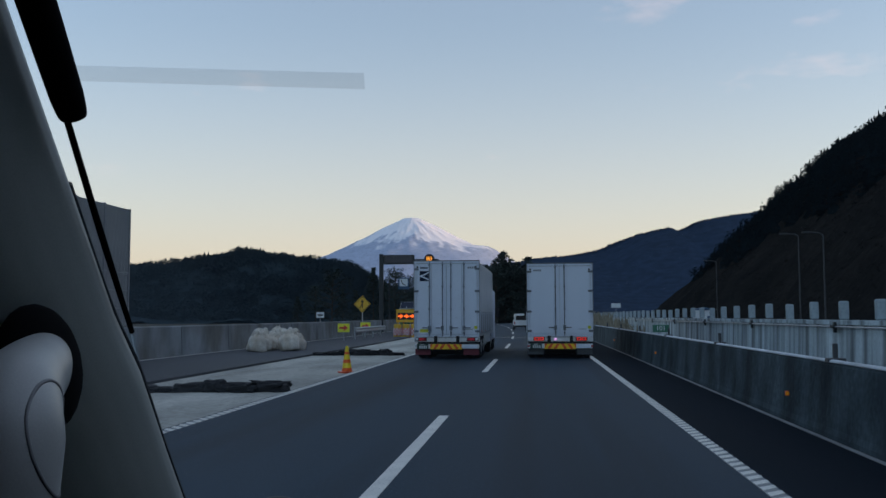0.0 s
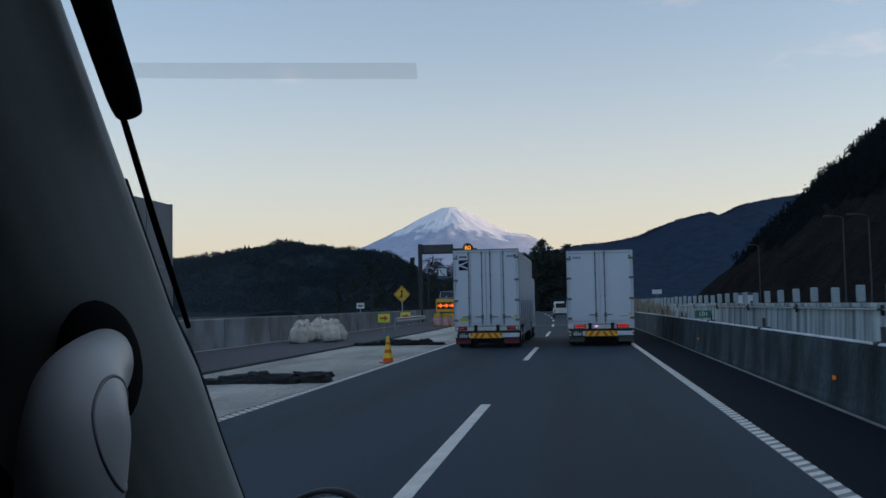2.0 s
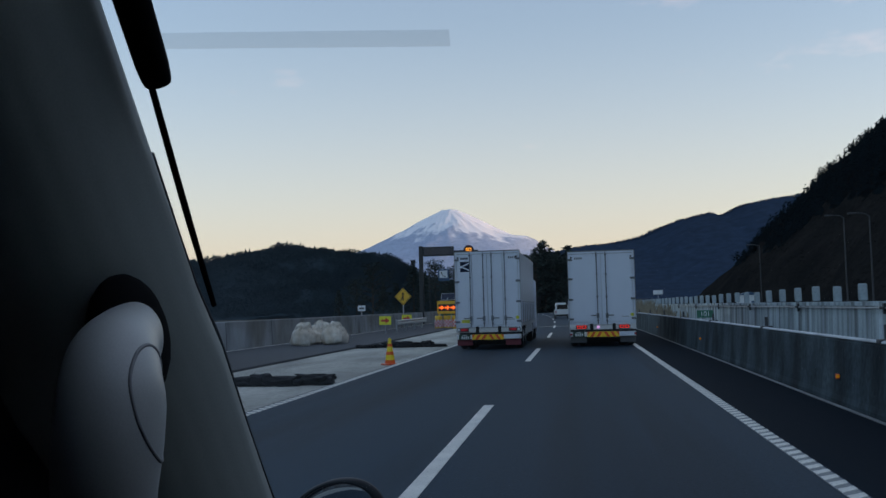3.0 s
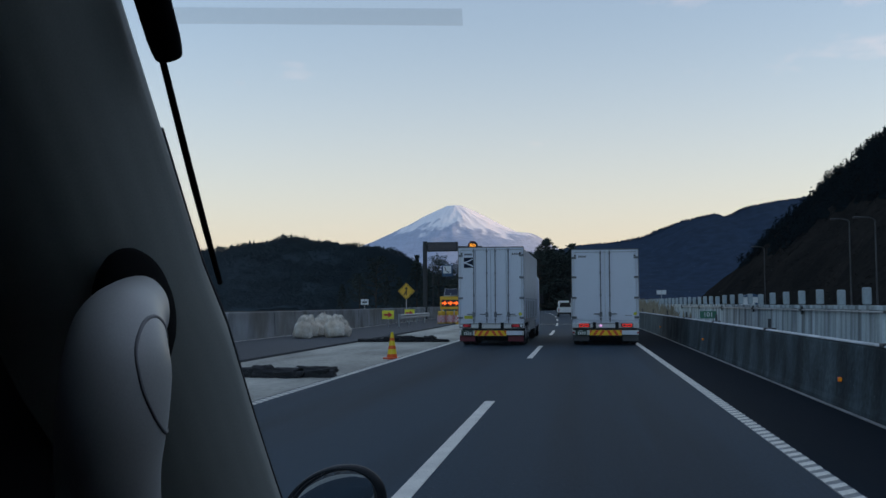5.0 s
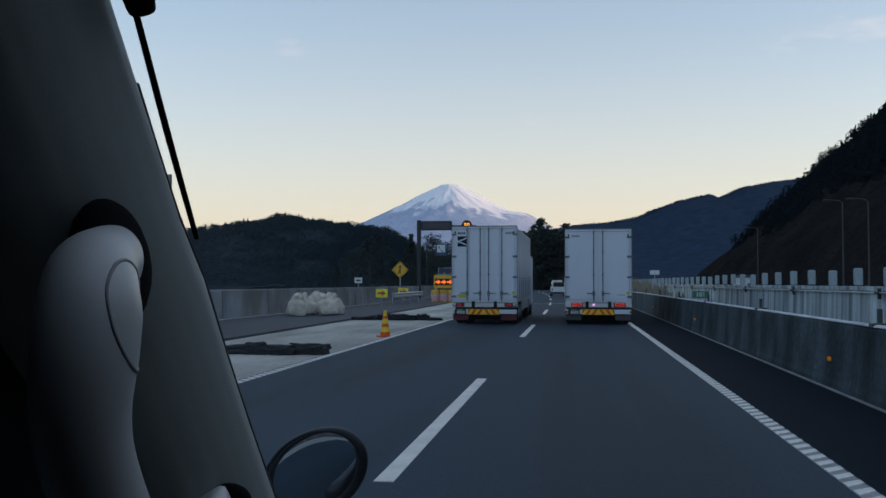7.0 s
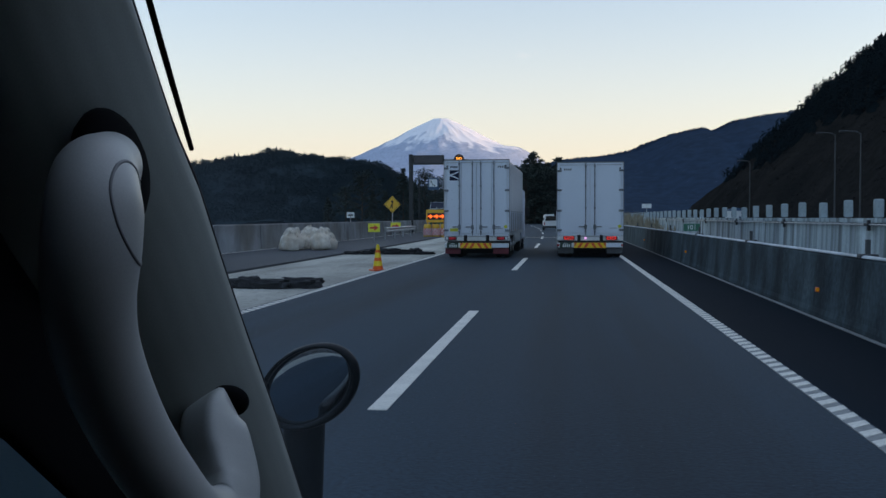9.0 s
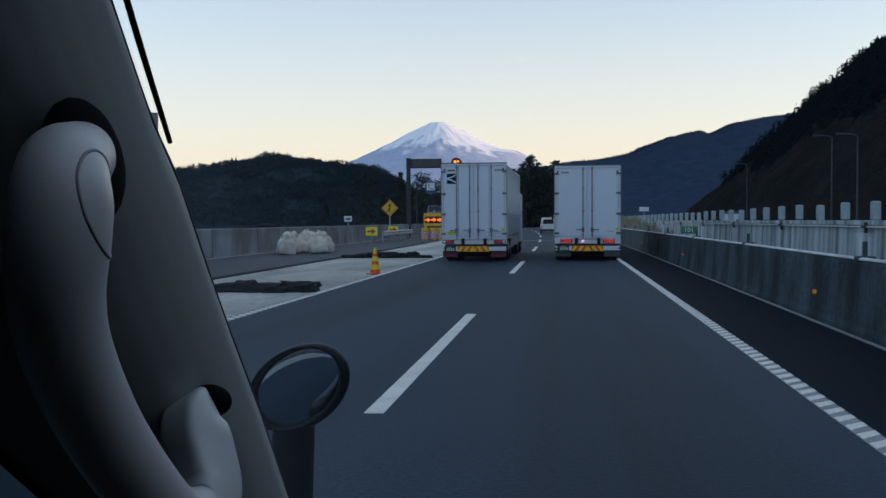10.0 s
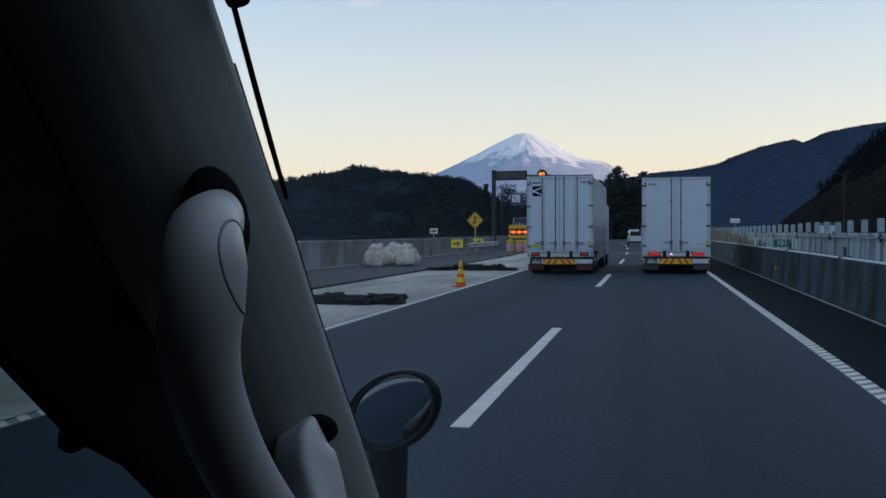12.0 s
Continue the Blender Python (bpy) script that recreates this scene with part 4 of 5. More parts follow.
        part("edge_lamp", cyl(0.05, 0.05, (-W + 0.08, -0.05, 0.90), (-W + 0.08, -0.01, 0.90), 12), SIGN_WHITE, L, at=low)
        for sx in (-1, 1):
            part("corner_lamp", box(sx * (W - 0.05) - 0.04, sx * (W - 0.05) + 0.04, -0.05, -0.031, 0.59, 0.66, 0.008), LAMP_RED, L, at=low)
    part("bumper", box(-W + 0.02, W - 0.02, -0.03, 0.10, 0.54, 0.71, 0.02), TRUCK_SIDE, L, at=low)
    # black filler for the shadow in the gap below the sill
    part("sill_shadow_fill", box(-W + 0.15, W - 0.15, 0.0, 0.2, 0.712, 0.80), CHASSIS, L, at=low)
    bx = -0.03 if four_doors else 0.0
    bd = part("striped_board", box(bx - 0.60, bx + 0.60, -0.06, -0.032, 0.52, 0.72, 0.005), REFLECT_YELLOW, L, "yellow reflective board with red chevrons", at=low)
    for sx in (-1, 1):
        for k in range(3):
            a = sx * (0.02 + 0.235 * k)
            pts = [(bx + a + sx * 0.13, 0.526), (bx + min(0.595, a * sx + 0.235) * sx, 0.526), (bx + min(0.595, a * sx + 0.115) * sx, 0.714), (bx + a, 0.714)]
            if k == 2:
                pts = [(bx + sx * 0.59, 0.565), (bx + sx * 0.59, 0.714), (bx + a, 0.714)]
            part("chevron", prism(pts, -0.064, -0.0605), REFLECT_RED, bd)
    pl = part("number_plate", box(-1.14, -0.70, -0.055, -0.032, 0.52, 0.73, 0.005), PLATE_GREEN, L, "dark green plate with pale bars", at=low)
    for k in range(4):
        part("plate_bar", box(-1.04 + 0.078 * k, -0.985 + 0.078 * k, -0.06, -0.0555, 0.55, 0.66), PLATE_BAR, pl)
    part("plate_bar", box(-1.0, -0.84, -0.06, -0.0555, 0.685, 0.705), PLATE_BAR, pl)
    part("white_board", box(0.62, 1.16, -0.05, -0.031, 0.55, 0.70, 0.005), TRUCK_WHITE, L, at=low)
    for sx in (-0.92, 0.92):
        part("mudflap", box(sx - 0.29, sx + 0.29, 0.05, 0.07, 0.31, 0.53), RED_FLAP if four_doors else FLAP_GREY, L, "dull red mudflap" if four_doors else "grey rubber mudflap", at=low)
    # a black sheet and bar added to draw the shadow under the body
    part("underbody_shadow", box(-0.60, 0.60, 0.85, 0.90, 0.30, 0.56, 0.01), RUBBER, L, "black sheet standing in for the shadow between the wheels", at=low)
    part("tail_shadow_bar", box(-W + 0.06, W - 0.06, 0.08, 0.14, 0.46, 0.535, 0.01), CHASSIS, L, at=low)
    part("chassis", box(-0.45, 0.45, 0.1, length - 0.6, 0.55, z0 - 0.01), CHASSIS, L)
    for yy in (1.2, 2.5, 7.6, length - 0.9):
        for sx in (-1, 1):
            wheel(L, sx * (W - 0.17), yy, outer=sx)
            if yy < 7:
                wheel(L, sx * (W - 0.47), yy, outer=sx)
    for sx in (-1, 1):
        part("side_guard", box(min(sx * (W - 0.06), sx * W), max(sx * (W - 0.06), sx * W), 3.4, 7.0, 0.50, 0.86, 0.01), TRUCK_SIDE, L)
        part("side_panel_rail", box(min(sx * (W + 0.001), sx * (W + 0.02)), max(sx * (W + 0.001), sx * (W + 0.02)), 0.3, length - 2.5, 1.76, 1.80), TRUCK_GREY, L)
        for k in range(7):
            part("side_seam", box(sx * (W + 0.002) - 0.003, sx * (W + 0.002) + 0.003, 0.9 + 1.2 * k, 0.915 + 1.2 * k, 1.81, top - 0.08), TRUCK_SIDE, L)
        part("gate_panel", box(sx * (W + 0.006) - 0.005, sx * (W + 0.006) + 0.005, 0.25, length - 2.45, 1.03, 1.72), SIDE_GATE, L, "grey lower side gate")
        for k in range(8):
            part("gate_stake", box(sx * (W + 0.024) - 0.012, sx * (W + 0.024) + 0.012, 0.28 + 1.2 * k, 0.40 + 1.2 * k, 1.0, 1.80, 0.004), TRUCK_WHITE, L)
        part("lower_side_rail", box(sx * (W + 0.008) - 0.008, sx * (W + 0.008) + 0.008, 0.1, length - 2.4, 0.985, 1.01), STEEL, L)
        part("tool_box", box(min(sx * (W - 0.5), sx * (W - 0.03)), max(sx * (W - 0.5), sx * (W - 0.03)), 3.5, 4.5, 0.42, 0.90, 0.03), STEEL, L, "galvanised tool box under the body")
        for k in range(4):
            part("side_marker", box(min(sx * (W + 0.001), sx * (W + 0.02)), max(sx * (W + 0.001), sx * (W + 0.02)), 1.0 + 2.2 * k, 1.12 + 2.2 * k, 1.02, 1.07), CONE_ORANGE, L)
        ma = part("door_mirror", box(sx * (W + 0.12) - 0.09, sx * (W + 0.12) + 0.09, length - 0.5, length - 0.4, 1.6, 2.05, 0.03), CHASSIS, L)
        part("mirror_arm", cyl(0.018, 0.018, (sx * (W - 0.1), length - 0.4, 2.0), (sx * (W + 0.14), length - 0.45, 2.0), 8), CHASSIS, ma)
    cab = box(-W + 0.01, W - 0.01, length - 2.2, length, 0.5, 2.9, 0.12, seg=3)
    part("cab", cab, TRUCK_WHITE, L, smooth=False)
    part("fairing", prism([(-1.1, 2.9), (1.1, 2.9), (1.0, 3.5), (-1.0, 3.5)], length - 2.1, length - 0.9, 0.04), TRUCK_WHITE, L)
    return L


lorry(-3.36, 35.2, True, "white box lorry with four rear doors and a navy emblem", 3.72, 11.4)
lorry(0.92, 35.8, False, "white box lorry with two rear doors and lit red tail lamps", 3.62, 11.0)


def van(x, y):
    V = thing("delivery_van", "small white delivery van far ahead on the road", "van", pose(x, y, 0, 0, 0, 3.0))
    body = bmesh.new()
    a = [(-0.82, 0.28), (0.82, 0.28), (0.85, 0.9), (0.78, 1.55), (0.66, 1.92), (-0.66, 1.92), (-0.78, 1.55), (-0.85, 0.9)]
    body = prism(a, 0, 4.4, 0.06)
    part("body", body, VAN_WHITE, V)
    part("rear_window", prism([(-0.66, 1.15), (0.66, 1.15), (0.58, 1.68), (-0.58, 1.68)], -0.02, 0.03, 0.01), GLASS_DARK, V, "dark rear window")
    part("rear_bumper", box(-0.83, 0.83, -0.08, 0.05, 0.3, 0.52, 0.03), CHASSIS, V)
    for sx in (-1, 1):
        part("tail_lamp", box(sx * 0.76 - 0.06, sx * 0.76 + 0.06, -0.03, 0.02, 0.62, 0.95, 0.01), LAMP_RED, V)
        part("side_window", box(min(sx * 0.80, sx * 0.835), max(sx * 0.80, sx * 0.835), 0.5, 3.2, 1.1, 1.5, 0.01), GLASS_DARK, V)
        for yy in (0.8, 3.5):
            t = bmesh.new()
            cyl(0.3, 0.3, (sx * 0.80 - 0.09, yy, 0.3), (sx * 0.80 + 0.09, yy, 0.3), 20, t)
            w = part("wheel", t, RUBBER, V)
            part("rim", cyl(0.18, 0.17, (sx * 0.89, yy, 0.3), (sx * 0.90, yy, 0.3), 16), STEEL, w)
    return V


van(-0.35 + bend(112), 112)


# ---- road-works things ----
def cone(x, y, first=None):
    C = thing("traffic_cone", "orange and yellow banded reflective traffic cone at the lane edge", "traffic cone", pose(x, y, -0.05, 0, 0, random.uniform(0, 90)), "cones along the lane")
    part("base", box(-0.21, 0.21, -0.21, 0.21, 0.0, 0.05, 0.015), REFLECT_RED, C)
    bands = [(0.05, 0.15, CONE_ORANGE), (0.15, 0.30, CONE_YELLOW), (0.30, 0.40, CONE_ORANGE), (0.40, 0.55, CONE_YELLOW), (0.55, 0.63, CONE_ORANGE), (0.63, 0.80, CONE_YELLOW)]
    rad = lambda z: 0.165 - 0.16 * z
    for a, b, m in bands:
        part("band", cyl(rad(a), rad(b), (0, 0, a + 0.001), (0, 0, b), 24), m, C, smooth=False)
    return C


for cx, cy in ((-5.62, 27.5), (-5.75, 47.0), (-5.8, 67.0), (-5.8, 92.0), (-5.8, 104.0)):
    cone(cx + bend(cy), cy)


def sandbags(x, y, n, turn):
    rnd = random.Random(int(y))
    back = 0.0
    for k in range(n):
        w = rnd.uniform(0.5, 0.85)
        bm = lump(w, rnd.uniform(0.36, 0.5), rnd.uniform(0.12, 0.27), 20 + k + int(y), 0.45, 4, 2.0)
        tagged(part("sandbag", bm, SANDBAG, smooth=True, at=pose(x - back - w / 2, y - back * math.sin(radians(turn)) + rnd.uniform(-.12, .12), -0.05, 0, 0, turn + rnd.uniform(-24, 24))),
               "black sandbag lying on the milled strip", "sandbag", "sandbag row")
        back += w * rnd.uniform(0.62, 0.9)


sandbags(-5.7, 40.0, 7, 4)
sandbags(-5.55, 20.5, 6, 3)


def sack_body(seed):
    """A filled woven bag: bulging square body, creased sides, a gathered frill on top."""
    rnd = random.Random(seed)
    bm = bmesh.new()
    rings = []
    N = 40
    prof = [(0.0, 0.44), (0.03, 0.50), (0.16, 0.53), (0.32, 0.535), (0.48, 0.53), (0.62, 0.52), (0.74, 0.48), (0.82, 0.40), (0.88, 0.33), (0.95, 0.30), (1.03, 0.33), (1.10, 0.30), (1.12, 0.12)]
    off = rnd.uniform(0, 20)
    for z, r in prof:
        ring = []
        for i in range(N):
            a = 2 * math.pi * i / N
            c, q = math.cos(a), math.sin(a)
            square = 1.0 / max(abs(c), abs(q)) ** 0.55
            crease = 0.16 * noise.noise(Vector((c * 2.6 + off, q * 2.6, z * 2.4))) + 0.11 * noise.noise(Vector((c * 8 + off, q * 8, z * 5)))
            fold = (0.10 * math.sin(a * 7 + off) + 0.35 * noise.noise(Vector((c * 3.5, q * 3.5, off + z * 2)))) * smooth_step(0.75, 1.0, z)
            rr = r * (square * (1 - 0.4 * smooth_step(0.7, 0.95, z)) + 0.25 * smooth_step(0.7, 0.95, z)) * 0.95 * (1 + crease + fold)
            ring.append(bm.verts.new((c * rr, q * rr, max(0, z + (0.04 + 0.22 * smooth_step(0.85, 1.05, z)) * noise.noise(Vector((c * 2.4 + off, q * 2.4, z))) * (z > 0.05)))))
        rings.append(ring)
    for p, q in zip(rings, rings[1:]):
        for i in range(N):
            bm.faces.new((p[i], p[(i + 1) % N], q[(i + 1) % N], q[i]))
    bm.faces.new(rings[0])
    bm.faces.new(rings[-1][::-1])
    return bm


def bulk_bag(x, y, seed, s=1.0):
    B = thing("bulk_bag", "full off-white woven bulk bag with a gathered top on the shoulder", "bulk bag", pose(x, y, 0.02, random.uniform(-9, 9), random.uniform(-9, 9), random.uniform(0, 90)) @ Matrix.Diagonal((s, s, s * random.uniform(0.75, 1.05), 1)), "bulk bags by the parapet")
    part("sack", sack_body(seed), SACK, B, smooth=True)
    for k in range(4):
        a = k * 1.571 + 0.78
        part("lifting_strap", sweep([(0.46 * math.cos(a), 0.46 * math.sin(a), 0.70), (0.44 * math.cos(a), 0.44 * math.sin(a), 0.95), (0.34 * math.cos(a + .25), 0.34 * math.sin(a + .25), 1.08), (0.42 * math.cos(a + .5), 0.42 * math.sin(a + .5), 0.78)], [0.02] * 4, 6), SACK, B)


for k in range(7):
    bulk_bag(-12.9 + random.uniform(-.12, .15), 42.0 + 1.12 * k, k + 1, random.uniform(0.78, 0.98))
for k in range(2):
    bulk_bag(-11.75 + random.uniform(-.1, .2), 43.2 + 1.3 * k, k + 31, random.uniform(0.74, 0.92))

# flashing arrow board, water barrels and the guard rail where the lane closes
AB = thing("arrow_board", "tan roadworks board with lit orange arrows and a solar panel", "arrow board", pose(-10.2 + bend(75), 75.6, -0.05))
part("leg", box(-0.75, -0.67, -0.05, 0.05, 0.0, 1.2), SIGN_YELLOW, AB)
part("leg", box(0.67, 0.75, -0.05, 0.05, 0.0, 1.2), SIGN_YELLOW, AB)
part("board", box(-0.85, 0.85, -0.04, 0.04, 1.2, 2.25, 0.02), SIGN_YELLOW, AB)
part("display", box(-0.74, 0.74, -0.065, -0.042, 1.42, 1.98, 0.01), SIGN_BLACK, AB)
for k in range(3):
    o = -0.48 + 0.48 * k
    part("arrow_lamp", prism([(o - 0.22, 1.63), (o - 0.02, 1.63), (o - 0.02, 1.50), (o + 0.22, 1.70), (o - 0.02, 1.90), (o - 0.02, 1.77), (o - 0.22, 1.77)], -0.085, -0.066), LED_ORANGE, AB, "lit orange arrow")
sp = part("solar_panel", box(-0.55, 0.55, -0.03, 0.03, 0.0, 0.62, 0.008), SOLAR, AB, "tilted blue-black solar panel", at=pose(0.05, 0.1, 2.34, -35, 0, 0))
part("panel_frame", box(-0.58, 0.58, -0.02, 0.035, -0.03, 0.65, 0.01), STEEL, sp)
part("panel_post", cyl(0.03, 0.03, (0, 0.02, 2.2), (0, 0.1, 2.5), 10), STEEL, AB)
for k in range(3):
    Bq = thing("water_barrel", "yellow plastic water barrier with a red and white checkered band", "crash barrel", pose(-10.75 + 0.66 * k + bend(74), 74.2 + 0.15 * k, -0.05), "water barrels at the lane end")
    t = bmesh.new()
    bmesh.ops.create_cone(t, cap_ends=True, segments=24, radius1=0.33, radius2=0.30, depth=1.0, matrix=Matrix.Translation((0, 0, 0.49)))
    part("body", t, PLASTIC_YELLOW, Bq)
    part("lid", cyl(0.32, 0.26, (0, 0, 0.99), (0, 0, 1.06), 24), PLASTIC_YELLOW, Bq)
    for r in range(4):
        for c in range(7):
            ang = radians(-90 + (c - 3) * 24)
            part("check", box(-0.068, 0.068, -0.008, 0.008, -0.07, 0.07), SIGN_RED if (r + c) % 2 else SIGN_WHITE, Bq, at=pose(0.334 * math.cos(ang), 0.334 * math.sin(ang), 0.24 + 0.142 * r, 0, 0, math.degrees(ang) + 90))


def guard_rail(x, y0, y1, side=1):
    G = thing("guard_rail", "galvanised steel guard rail on short posts", "guard rail", kind="structure")
    w = [(x, 0.52), (x + 0.05, 0.57), (x + 0.05, 0.62), (x, 0.67), (x, 0.72), (x + 0.05, 0.77), (x + 0.05, 0.82), (x, 0.87), (x - 0.02, 0.86), (x - 0.02, 0.53)]
    part("beam", run(w, y0, y1), STEEL, G)
    y = y0
    while y <= y1:
        part("rail_post", cyl(0.06, 0.06, (x - 0.1 + bend(y), y, -0.05), (x - 0.1 + bend(y), y, 0.9), 10), STEEL, G)
        y += 4


guard_rail(-12.3, 64, 78)
guard_rail(-10.9, 80, 124)

NF = thing("net_fence", "green construction netting on a steel frame above the guard rail", "fence", kind="structure")
for k in range(14):
    y = 82 + 3.0 * k
    part("fence_post", cyl(0.04, 0.04, (-11.6 + bend(y), y, 0), (-11.6 + bend(y), y, 2.3), 8), SIGN_RED if k % 3 == 1 else STEEL, NF)
    y2 = y + 3
    pn = bmesh.new()
    vs = [pn.verts.new(v) for v in ((-11.6 + bend(y), y + .05, 0.9), (-11.6 + bend(y2), y2 - .05, 0.9), (-11.6 + bend(y2), y2 - .05, 2.25), (-11.6 + bend(y), y + .05, 2.25))]
    pn.faces.new(vs)
    bmesh.ops.solidify(pn, geom=pn.faces[:], thickness=0.02)
    part("net_panel", pn, NET_GREEN, NF)
part("top_tube", run([(-11.57, 2.27), (-11.63, 2.27), (-11.63, 2.33), (-11.57, 2.33)], 82, 124), STEEL, NF)


# ---- signs ----
def diamond_sign(x, y):
    S = thing("merge_sign", "yellow diamond warning sign with a black merging arrow on a pole", "road sign", pose(x, y, 0))
    part("pole", cyl(0.045, 0.045, (0, 0.05, -0.5), (0, 0.05, 3.2), 12), STEEL, S)
    p = part("panel", prism([(0, 1.95), (0.72, 2.67), (0, 3.39), (-0.72, 2.67)], -0.02, 0.02, 0.006), SIGN_YELLOW, S)
    part("border", prism([(0, 2.02), (0.65, 2.67), (0, 3.32), (-0.65, 2.67)], -0.024, -0.0205), SIGN_BLACK, p)
    part("face", prism([(0, 2.06), (0.61, 2.67), (0, 3.28), (-0.61, 2.67)], -0.028, -0.0245), SIGN_YELLOW, p)
    part("arrow", prism([(-0.045, 2.32), (0.045, 2.32), (0.045, 2.85), (0.14, 2.85), (0, 3.06), (-0.14, 2.85), (-0.045, 2.85)], -0.033, -0.0285), SIGN_BLACK, p)
    part("side_arrow", prism([(-0.24, 2.36), (-0.17, 2.32), (-0.046, 2.56), (-0.046, 2.70)], -0.033, -0.0285), SIGN_BLACK, p)


diamond_sign(-14.1 + bend(77), 77)
for sx, sy in ((-12.5, 60.5), (-13.0, 72.0)):
    A = thing("arrow_sign", "lemon yellow sign with a red arrow on a short post", "road sign", pose(sx + bend(sy), sy, 0), "arrow signs")
    part("post", cyl(0.03, 0.03, (0, 0.04, 0), (0, 0.04, 1.15), 8), STEEL, A)
    p = part("panel", box(-0.40, 0.40, -0.02, 0.02, 0.60, 1.17, 0.01), SIGN_BRIGHT, A)
    part("arrow", prism([(-0.28, 0.82), (0.02, 0.82), (0.02, 0.69), (0.30, 0.885), (0.02, 1.08), (0.02, 0.95), (-0.28, 0.95)], -0.028, -0.0205), SIGN_RED, p)

GY = 94.0
G = thing("sign_gantry", "dark cantilever gantry with a display panel and lit speed disc", "gantry", pose(-14.9 + bend(GY), GY, 0))
part("mast", box(-0.2, 0.2, -0.2, 0.2, -1, 8.0, 0.03), STEEL_DARK, G)
part("arm", cyl(0.09, 0.07, (0, 0, 7.4), (5.9, 0, 7.4), 14), STEEL_DARK, G)
dp = part("display_panel", box(0.25, 3.4, -0.28, 0.22, 6.95, 7.9, 0.04), STEEL_DARK, G)
part("display_face", box(0.40, 3.25, -0.30, -0.281, 7.1, 7.75), SOLAR, dp)
sd = part("speed_disc", cyl(0.52, 0.52, (4.95, -0.24, 7.45), (4.95, 0.12, 7.45), 32), SIGN_BLACK, G, "round black display with amber digits")
ring = bmesh.new()
for k in range(28):
    a = 2 * math.pi * k / 28
    cyl(0.022, 0.022, (4.95 + 0.45 * math.cos(a), -0.262, 7.45 + 0.45 * math.sin(a)), (4.95 + 0.45 * math.cos(a), -0.242, 7.45 + 0.45 * math.sin(a)), 6, ring)
part("lamp_ring", ring, LAMP_RED, sd)
lettering("digits", "80", 0.62, LED_AMBER, sd, pose(4.95, -0.255, 7.45, 90, 0, 0))
part("lower_box", box(4.62, 5.28, -0.1, 0.1, 6.55, 6.82, 0.02), STEEL_DARK, G)
part("hanger", cyl(0.04, 0.04, (4.95, 0, 6.8), (4.95, 0, 7.0), 8), STEEL_DARK, G)

PS = thing("telephone_sign", "blue roadside sign with a white emergency telephone receiver", "road sign", pose(-15.2 + bend(103), 103, 0))
part("pole", cyl(0.07, 0.07, (0, 0, -1), (0, 0, 5.8), 12), STEEL_DARK, PS)
for z in (5.0, 5.6):
    part("arm", cyl(0.035, 0.035, (0, 0, z), (1.3, 0, z), 8), STEEL_DARK, PS)
p = part("panel", box(1.0, 2.2, -0.06, 0.0, 4.65, 5.95, 0.02), SIGN_BLUE, PS)
part("white_field", box(1.15, 2.05, -0.07, -0.0605, 5.0, 5.82, 0.01), SIGN_WHITE, p)
part("receiver", sweep([(1.36, -0.075, 5.68), (1.42, -0.075, 5.40), (1.60, -0.075, 5.20), (1.84, -0.075, 5.12)], [0.07, 0.035, 0.035, 0.07], 8), SIGN_BLACK, p)

# small far signs, hut, lamp posts and reeds beyond the median
for sx, sy, sz in ((10.9, 112, 3.1),):
    S = thing("small_sign", "small white sign seen from behind on a thin post", "road sign", pose(sx + bend(sy), sy, 0), "small signs")
    part("post", cyl(0.03, 0.03, (0, 0, 0), (0, 0, sz), 8), STEEL, S)
    part("panel", box(-0.55, 0.55, -0.02, 0.02, sz - 0.5, sz, 0.01), SIGN_WHITE, S)
S = thing("distance_sign", "small pale kilometre post sign above the parapet", "road sign", pose(-15.3 + bend(66), 66, 0))
part("post", cyl(0.03, 0.03, (0, 0, 0), (0, 0, 1.95), 8), STEEL, S)
part("panel", box(-0.28, 0.28, -0.02, 0.02, 1.55, 1.95, 0.01), SIGN_WHITE, S)
part("writing", box(-0.18, 0.18, -0.026, -0.0205, 1.68, 1.80), STEEL_DARK, S)

H = thing("roadside_hut", "pale equipment hut with a shallow roof behind the far barrier", "hut", pose(26.5, 150, 0) @ Matrix.Diagonal((0.75, 0.75, 0.75, 1)))
part("wall", box(-2.0, 2.0, 0, 3.0, -1.5, 3.3, 0.02), SIGN_WHITE, H)
part("roof", prism([(-2.2, 3.3), (2.2, 3.3), (2.2, 3.45), (0, 3.95), (-2.2, 3.45)], -0.2, 3.2, 0.02), SIGN_BLUE, H)
part("door", box(0.4, 1.3, -0.05, -0.002, 0, 2.1, 0.01), SIGN_BLUE, H)


def lamp_post(x, y, h, label="tall thin grey lamp post beside the opposite carriageway"):
    P = thing("lamp_post", label, "street lamp", pose(x, y, -1), "lamp posts")
    part("mast", cyl(0.085, 0.05, (0, 0, 0), (0, 0, h), 10), MAST_GREY, P)
    part("arm", sweep([(0, 0, h - 0.1), (-0.35, 0, h + 0.15), (-1.2, 0, h + 0.22)], [0.055, 0.05, 0.045], 8), MAST_GREY, P)
    part("lantern", box(-1.75, -1.1, -0.14, 0.14, h + 0.14, h + 0.28, 0.05), MAST_GREY, P)


lamp_post(24.5, 82, 9.5)
lamp_post(26.0, 95, 10.5)
lamp_post(26.5, 140, 10.5)
lamp_post(-11.5, 170, 11.0, "tall thin grey lamp post beside the netting fence")

